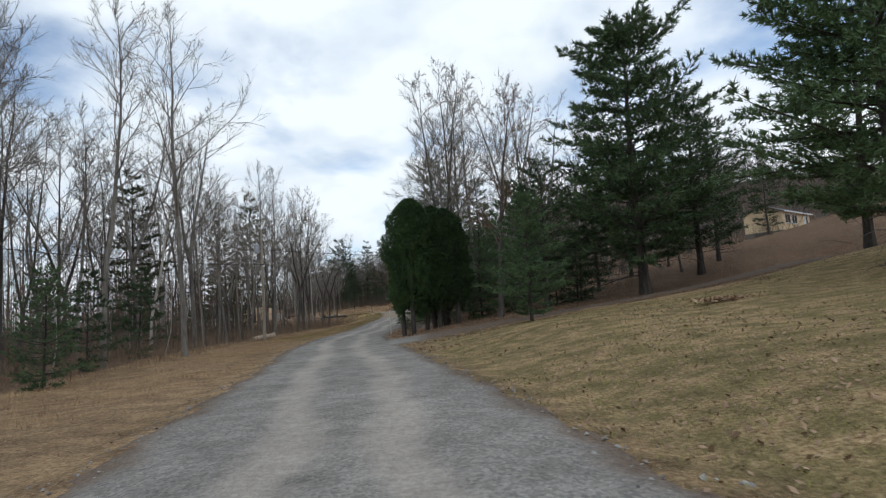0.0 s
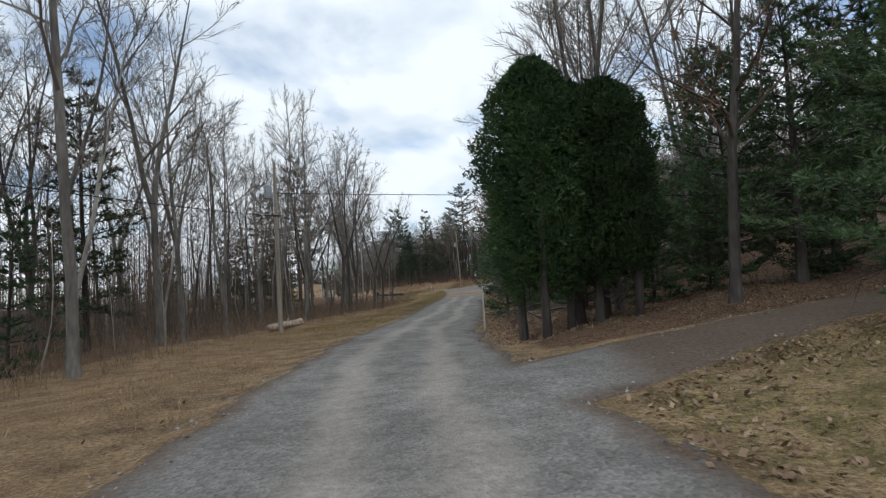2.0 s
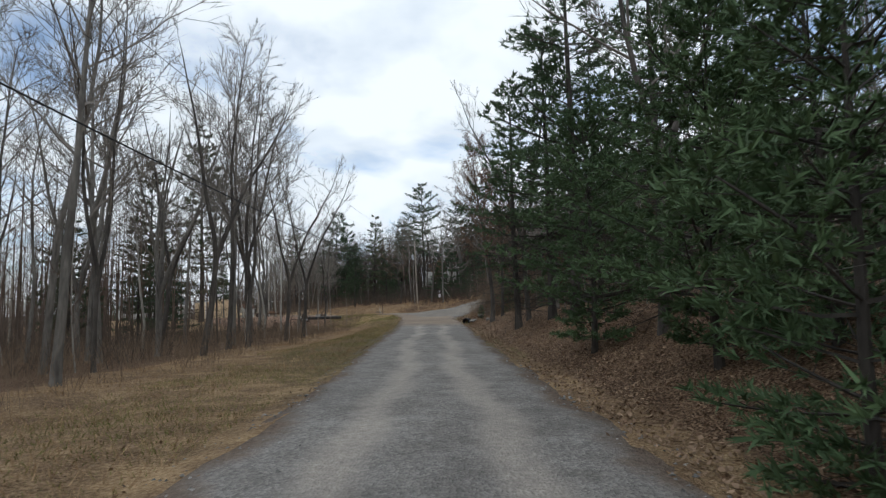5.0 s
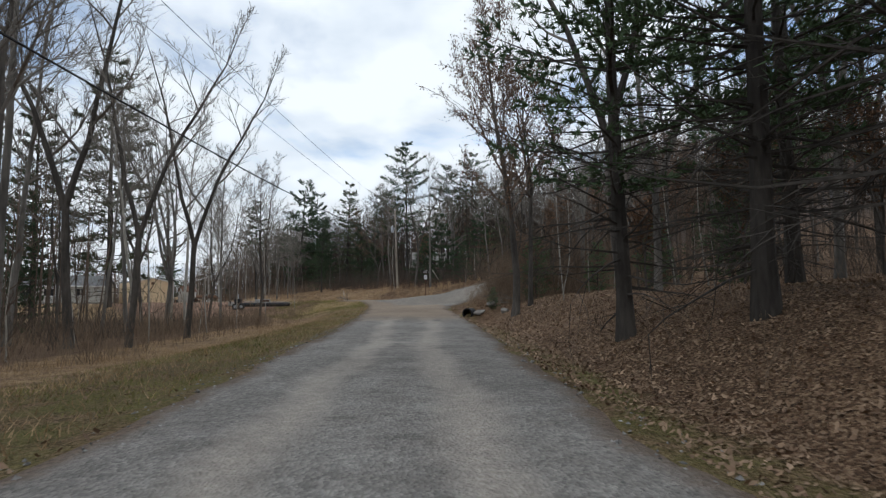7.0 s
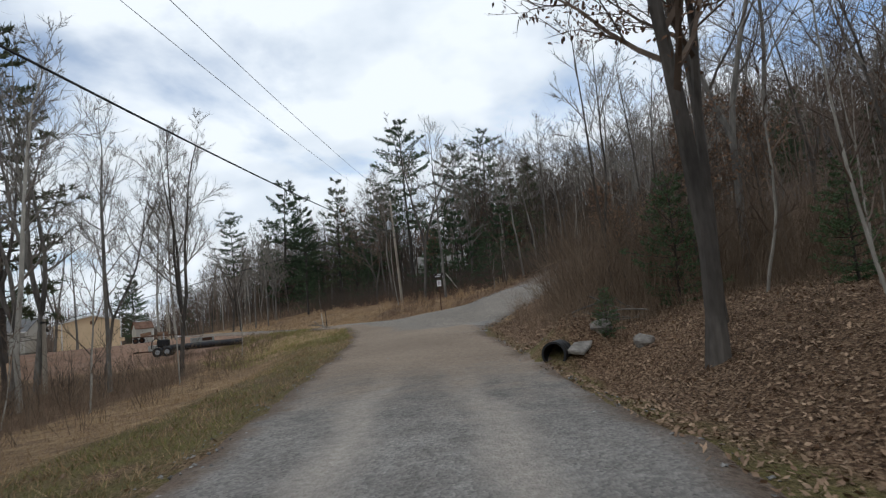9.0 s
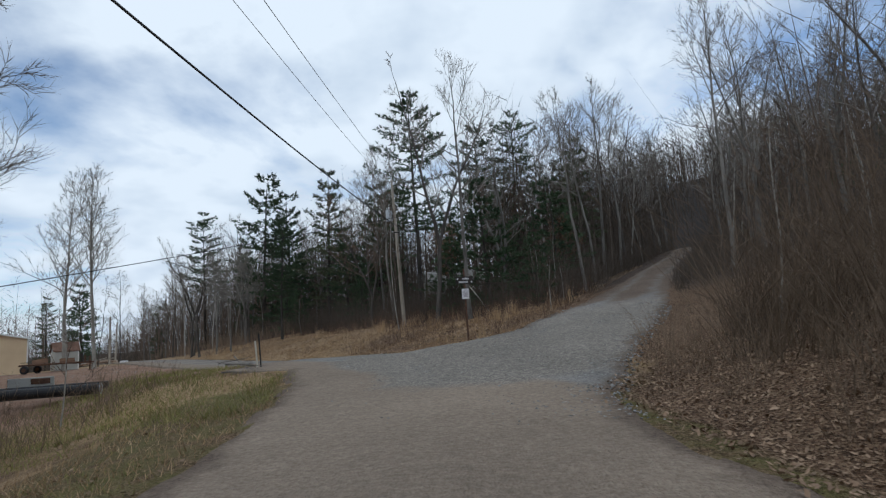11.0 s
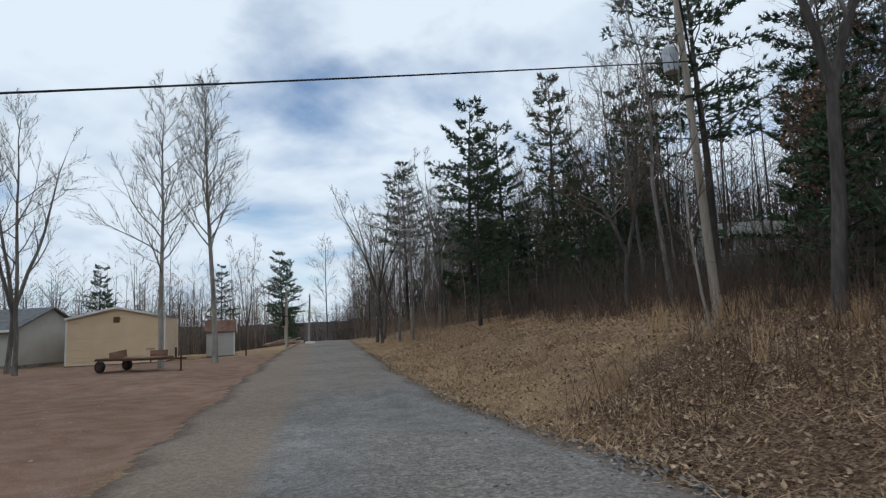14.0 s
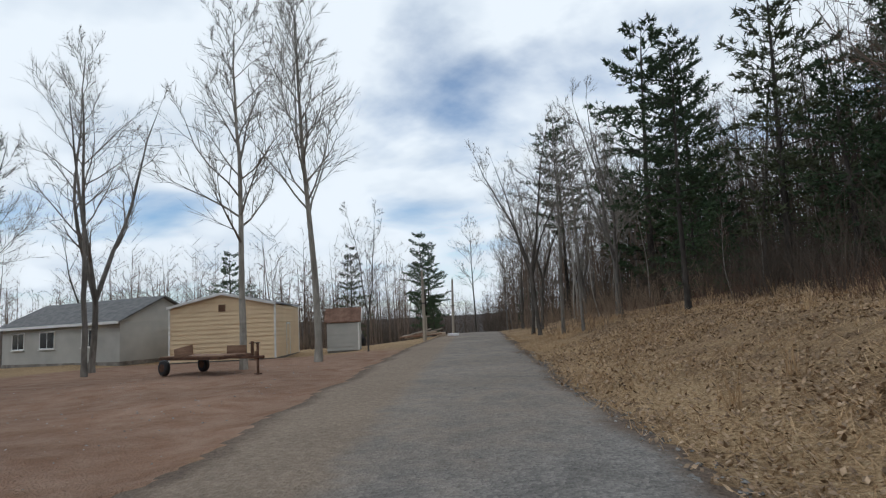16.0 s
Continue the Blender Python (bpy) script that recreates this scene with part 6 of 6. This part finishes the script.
brush(900, -125, -30, 175, 260, lambda x, y: (-0.6 * (x + 13) + 0.8 * (y - 126) > 100) * (-0.6 * (x + 13) + 0.8 * (y - 126) < 124) * (np.abs(u_of(x, y)) < 42) * 1.0, 5, 4.6, 0.035, brush_shaded, "tangled thicket at the end of the road")
brush(700, -110, -30, 165, 240, lambda x, y: (u_of(x, y) > 6) * (u_of(x, y) < 22) * 1.0, 5, 2.2, 0.015, stem_brown, "brown brush along the far road")


def far_woods(n, x0, x1, y0, y1, test, seed_mat, label, high=(11, 19), limbs=11, fine=0.022, twigs=2):
    """Distant leafless woods as one mass of trunks, spreading limbs and twigs."""
    P = sow(n, x0, x1, y0, y1, test)
    m = len(P)
    H = high[0] + (high[1] - high[0]) * np.random.random(m) ** 1.3
    A, B, R = [P - [0, 0, 0.4]], [P + np.stack([np.random.normal(0, 0.6, m), np.random.normal(0, 0.6, m), H], 1)], [np.random.uniform(0.06, 0.13, m)]
    for k in range(limbs):
        t = 0.28 + 0.68 * (k + np.random.random(m)) / limbs
        q = P + np.stack([0 * t, 0 * t, H * t], 1)
        a = np.random.uniform(0, 6.283, m)
        L = H * np.random.uniform(0.20, 0.38, m) * (1.25 - t * 0.9)
        d = np.stack([np.cos(a) * 0.75, np.sin(a) * 0.75, np.random.uniform(0.35, 0.9, m)], 1)
        A.append(q)
        B.append(q + d * L[:, None])
        R.append(np.full(m, fine * 1.4))
        for _ in range(twigs):
            f = np.random.uniform(0.25, 0.95, (m, 1))
            A.append(q + d * L[:, None] * f)
            B.append(q + d * L[:, None] * f + (d * 0.45 + np.random.normal(0, 0.38, (m, 3))) * L[:, None] * 0.65)
            R.append(np.full(m, fine * 0.75))
    return spike_mesh("far_woods", np.concatenate(A), np.concatenate(B), np.concatenate(R), seed_mat, label, "woods")


far_woods(900, -115, -36, -30, 125, lambda x, y: (x - lane_side(y) < -26) * np.exp((x - lane_side(y) + 26) / 40), twig_brown, "distant bare woods west of the lane", (13, 20))
far_woods(420, 10, 80, 40, 200, lambda x, y: ((y > 80) | (x > 62)) * (r_of(x, y) > 9) * (x - lane_side(y) > 20) * np.exp(-(x - lane_side(y) - 20) / 35), twig_brown, "bare woods on the hillside above the lane", (12, 18))
far_woods(300, 30, 120, 60, 160, lambda x, y: (x - 46 > 0.25 * (y - 74)) * (np.hypot(x - 42.5, y - 74.5) > 7) * 1.0, twig_brown, "bare woods on the slope behind the cabin", (10, 16), 10, 0.026, 3)
# North and climbing-road woods take the darkened stems, so shade is in their colour.
far_woods(900, -90, 30, 156, 260, lambda x, y: (u_of(x, y) > 22) * (r_of(x, y) < -3.5) * np.exp(-(u_of(x, y) - 22) / 30) * np.where((np.abs(x + 13.0) < 5) & (y < 199), 0.15, 1.0), brush_shaded, "bare woods behind the north bank", (13, 20))
far_woods(800, -95, 24, 170, 262, lambda x, y: (u_of(x, y) > 30) * (u_of(x, y) < 78) * (r_of(x, y) < -4) * np.where((np.abs(x + 13.0) < 7) & (y < 200), 0.0, 1.0), brush_shaded, "dense woods deep behind the north bank, darkened for shade", (8, 16), 9, 0.045)
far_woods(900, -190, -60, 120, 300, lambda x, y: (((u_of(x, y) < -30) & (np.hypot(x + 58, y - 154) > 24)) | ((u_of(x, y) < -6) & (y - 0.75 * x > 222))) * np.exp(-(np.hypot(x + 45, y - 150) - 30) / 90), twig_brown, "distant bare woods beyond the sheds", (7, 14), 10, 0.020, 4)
far_woods(520, -2, 90, 146, 330, lambda x, y: (np.abs(r_of(x, y)) > 2.9) * (np.abs(r_of(x, y)) < 22) * (y + 0.5 * x > 152) * np.exp(-np.abs(r_of(x, y)) / 14), brush_shaded, "bare woods that close in on the climbing road, darkened for shade", (7, 14), 11, 0.026)
far_woods(1000, -10, 130, 182, 320, lambda x, y: (np.hypot(x - 40, y - 232) < 82) * (near_road(x, y)[0] > 1.5) * (0.42 * (x + 3.2) + 0.91 * (y - 137) > 50) * (r_of(x, y) > -24), brush_shaded, "bare woods over the top of the climbing road, darkened for shade", (11, 18), 9, 0.045)
far_woods(330, -120, -40, 185, 275, lambda x, y: (u_of(x, y) > 5.5) * (u_of(x, y) < 45) * np.exp(-u_of(x, y) / 30), twig_brown, "bare woods along the far bend of the road", (8, 15), 11, 0.022, 4)
far_woods(560, -170, -62, 205, 300, lambda x, y: ((u_of(x, y) < -5) | (-0.6 * (x + 13) + 0.8 * (y - 126) > 122)) * 1.0, twig_brown, "bare woods at the end of the road", (8, 14), 11, 0.022, 4)
far_woods(500, -420, 200, 250, 600, lambda x, y: (np.abs(r_of(x, y)) > 6) * (np.abs(u_of(x, y)) > 7) * 1.0, twig_grey, "hazy far woods on the low hills", (12, 18), 8, 0.06)

# dry grass on the verges and the bank
P = sow(38000, -24, -6, -2, 128, lambda x, y: ((x - lane_side(y) < -3.3) & (x - lane_side(y) > -12)) * (0.25 + 0.75 * clumpy(x, y, 0.8)))
n = len(P)
L = np.random.uniform(0.06, 0.20, n)
blade_mesh("dry_grass", P, np.stack([np.random.normal(0, 0.6, n), np.random.normal(0, 0.6, n), np.ones(n)], 1) * L[:, None], np.full(n, 0.008), grass_tan, "short dry tan grass on the verge", "grass")
P = sow(16000, -17, -10, 40, 126, lambda x, y: ((x - lane_side(y) < -3.4) & (x - lane_side(y) > -8.5)) * clumpy(x, y, 0.5))
n = len(P)
L = np.random.uniform(0.05, 0.12, n)
blade_mesh("green_grass", P, np.stack([np.random.normal(0, 0.6, n), np.random.normal(0, 0.6, n), np.ones(n)], 1) * L[:, None], np.full(n, 0.008), grass_green, "short mossy green grass beside the lane", "grass")
P = sow(15000, 0, 26, 0, 32, lambda x, y: (x - lane_side(y) > 3.2) * (0.3 + 0.7 * clumpy(x, y, 0.6)))
n = len(P)
L = np.random.uniform(0.04, 0.10, n)
blade_mesh("lawn_grass", P, np.stack([np.random.normal(0, 0.7, n), np.random.normal(0, 0.7, n), np.ones(n)], 1) * L[:, None], np.full(n, 0.009), grass_green, "thin winter lawn of green and tan grass", "grass")
P = sow(60000, -46, 0, 126, 176, lambda x, y: ((u_of(x, y) > 2.6) & (u_of(x, y) < 20) & (r_of(x, y) < -3)) * (0.15 + 0.85 * clumpy(x, y, 0.55)))
n = len(P)
L = np.random.uniform(0.07, 0.2, n)
blade_mesh("bank_grass", P, np.stack([np.random.normal(0, 1.3, n), np.random.normal(0, 1.3, n), np.ones(n)], 1) * L[:, None], np.full(n, 0.010), grass_tan, "matted tan grass on the roadside bank", "grass")
T = sprinkle(5200, -46, -2, 128, 176, lambda x, y: ((u_of(x, y) > 5) & (u_of(x, y) < 22) & (r_of(x, y) < -3)) * np.clip(clumpy(x, y, 0.4) * 2 - 1, 0, 1) * np.where(u_of(x, y) > 10, 0.2, 0.05))
P = np.repeat(T, 26, 0) + np.random.normal(0, 0.10, (len(T) * 26, 3)) * [1, 1, 0]
n = len(P)
L = np.random.uniform(0.4, 0.95, n)
blade_mesh("tall_grass", P, np.stack([np.random.normal(0, 0.16, n), np.random.normal(0, 0.16, n), np.ones(n)], 1) * L[:, None], np.full(n, 0.011), grass_tan, "tall orange-tan grass clumps on the bank", "grass")
P = sow(9000, -26, -14, 119, 134, lambda x, y: (near_road(x, y)[0] > 0.1) * (u_of(x, y) < -2) * (u_of(x, y) > -11) * (0.2 + 0.8 * clumpy(x, y, 0.9)))
n = len(P)
L = np.random.uniform(0.08, 0.26, n)
blade_mesh("island_grass", P, np.stack([np.random.normal(0, 0.6, n), np.random.normal(0, 0.6, n), np.ones(n)], 1) * L[:, None], np.full(n, 0.009), grass_green, "rough green and tan grass round the marker posts", "grass")
# loose stones on the junction, the left road and the lane's edges
def stones(n, x0, x1, y0, y1, weight, low, high, mat, label):
    """Loose chips of gravel, each a squat six-cornered stone, as one mass."""
    P = sprinkle(n, x0, x1, y0, y1, weight, False)
    m = len(P)
    size = np.random.uniform(low, high, (m, 1)) * np.random.uniform(0.6, 1.2, (m, 1))
    a = np.random.uniform(0, 6.283, m)
    c, s, o = np.cos(a), np.sin(a), 0 * a
    u, w, h = np.stack([c, s, o], 1) * size, np.stack([-s, c, o], 1) * size * np.random.uniform(0.55, 0.9, (m, 1)), np.stack([o, o, o + 1], 1) * size * np.random.uniform(0.35, 0.7, (m, 1))
    jig = np.random.normal(0, 0.18, (m, 6, 3)) * size[:, :, None]
    V = np.stack([P - u, P - w, P + u, P + w, P + h, P - h], 1) + jig
    k = np.arange(m)[:, None] * 6
    F = np.concatenate([k + t for t in ([0, 1, 4], [1, 2, 4], [2, 3, 4], [3, 0, 4], [1, 0, 5], [2, 1, 5], [3, 2, 5], [0, 3, 5])])
    ob = mesh_object("loose_gravel", V.reshape(-1, 3), F.tolist(), mat)
    tagged(ob, label, "gravel", kind="stuff")


stones(42000, -22, -2, 116, 146, lambda x, y: (near_road(x, y)[0] < 0.2) * smooth(-1.5, 1.5, x + 12.6 + 0.36 * (y - 120)) * np.where(r_of(x, y) > -4.5, smooth(139, 132, y), 1.0), 0.02, 0.058, gravel_chip, "coarse grey gravel spread over the junction")
stones(16000, -40, -16, 132, 162, lambda x, y: (near_road(x, y)[0] < 0.2) * smooth(-0.3, 1.2, 0.8 * (x + 14.6) + 0.6 * (y - 128)), 0.018, 0.05, gravel_chip, "loose grey gravel on the road past the sheds")
stones(1600, -44, -20, 136, 160, lambda x, y: (u_of(x, y) < -3) * (u_of(x, y) > -16) * 1.0, 0.015, 0.04, gravel_chip, "loose pale stones on the dirt yard")
stones(24000, -14, 4, -2, 112, lambda x, y: smooth(-1.6, -0.3, near_road(x, y)[0]) * (near_road(x, y)[0] < 0.5) * 0.9 + 0.04 * (near_road(x, y)[0] < 0), 0.018, 0.052, gravel_chip, "loose gravel along the lane's edges")
# fallen leaves
P = sprinkle(200000, -8, 14, 36, 124, lambda x, y: ((x - lane_side(y) > 2.9) & (r_of(x, y) > 3.0)) * np.exp(-(x - lane_side(y) - 3) / 9))
leaf_mesh("fallen_leaves", P, np.random.uniform(0.024, 0.052, len(P)), leaf_litter, "brown and tan fallen leaves on the bank")
P = sprinkle(26000, -24, 10, -2, 124, lambda x, y: np.clip(np.exp(-np.abs(np.abs(x - lane_side(y)) - 3.4) / 0.8), 0, 1) * 0.8 + 0.05)
leaf_mesh("fallen_leaves", P, np.random.uniform(0.03, 0.055, len(P)), leaf_litter, "scattered fallen leaves along the lane's edges")
P = sow(64000, -34, 6, 126, 170, lambda x, y: ((u_of(x, y) > 1.8) & (r_of(x, y) < -2.4)) * (0.3 + 0.7 * clumpy(x, y, 0.7)))
leaf_mesh("fallen_leaves", P, np.random.uniform(0.02, 0.06, len(P)), leaf_pale, "pale fallen leaves on the grassy bank", 0.05)
P = sprinkle(16000, 2, 24, 2, 36, lambda x, y: (x - lane_side(y) > 3.2) * clumpy(x, y, 0.45) * 0.9)
leaf_mesh("fallen_leaves", P, np.random.uniform(0.03, 0.055, len(P)), leaf_litter, "scattered fallen leaves on the lawn")
P = sprinkle(5000, -3.5, 7, 22.5, 32, lambda x, y: smooth(3.0, 0.3, near_road(x, y)[0]) * (near_road(x, y)[0] > 0.1) * 0.9)
leaf_mesh("fallen_leaves", P, np.random.uniform(0.035, 0.07, len(P)), leaf_litter, "raked drift of yellow-brown leaves at the drive's corner")
P = np.array([(11.6, 21.6, land_z(11.6, 21.6))]) + np.random.normal(0, 0.35, (500, 3)) * [1.4, 1, 0] + np.random.uniform(0, 0.18, (500, 1)) * [0, 0, 1]
leaf_mesh("leaf_pile", P, np.random.uniform(0.05, 0.08, len(P)), leaf_litter, "small heap of raked brown leaves")
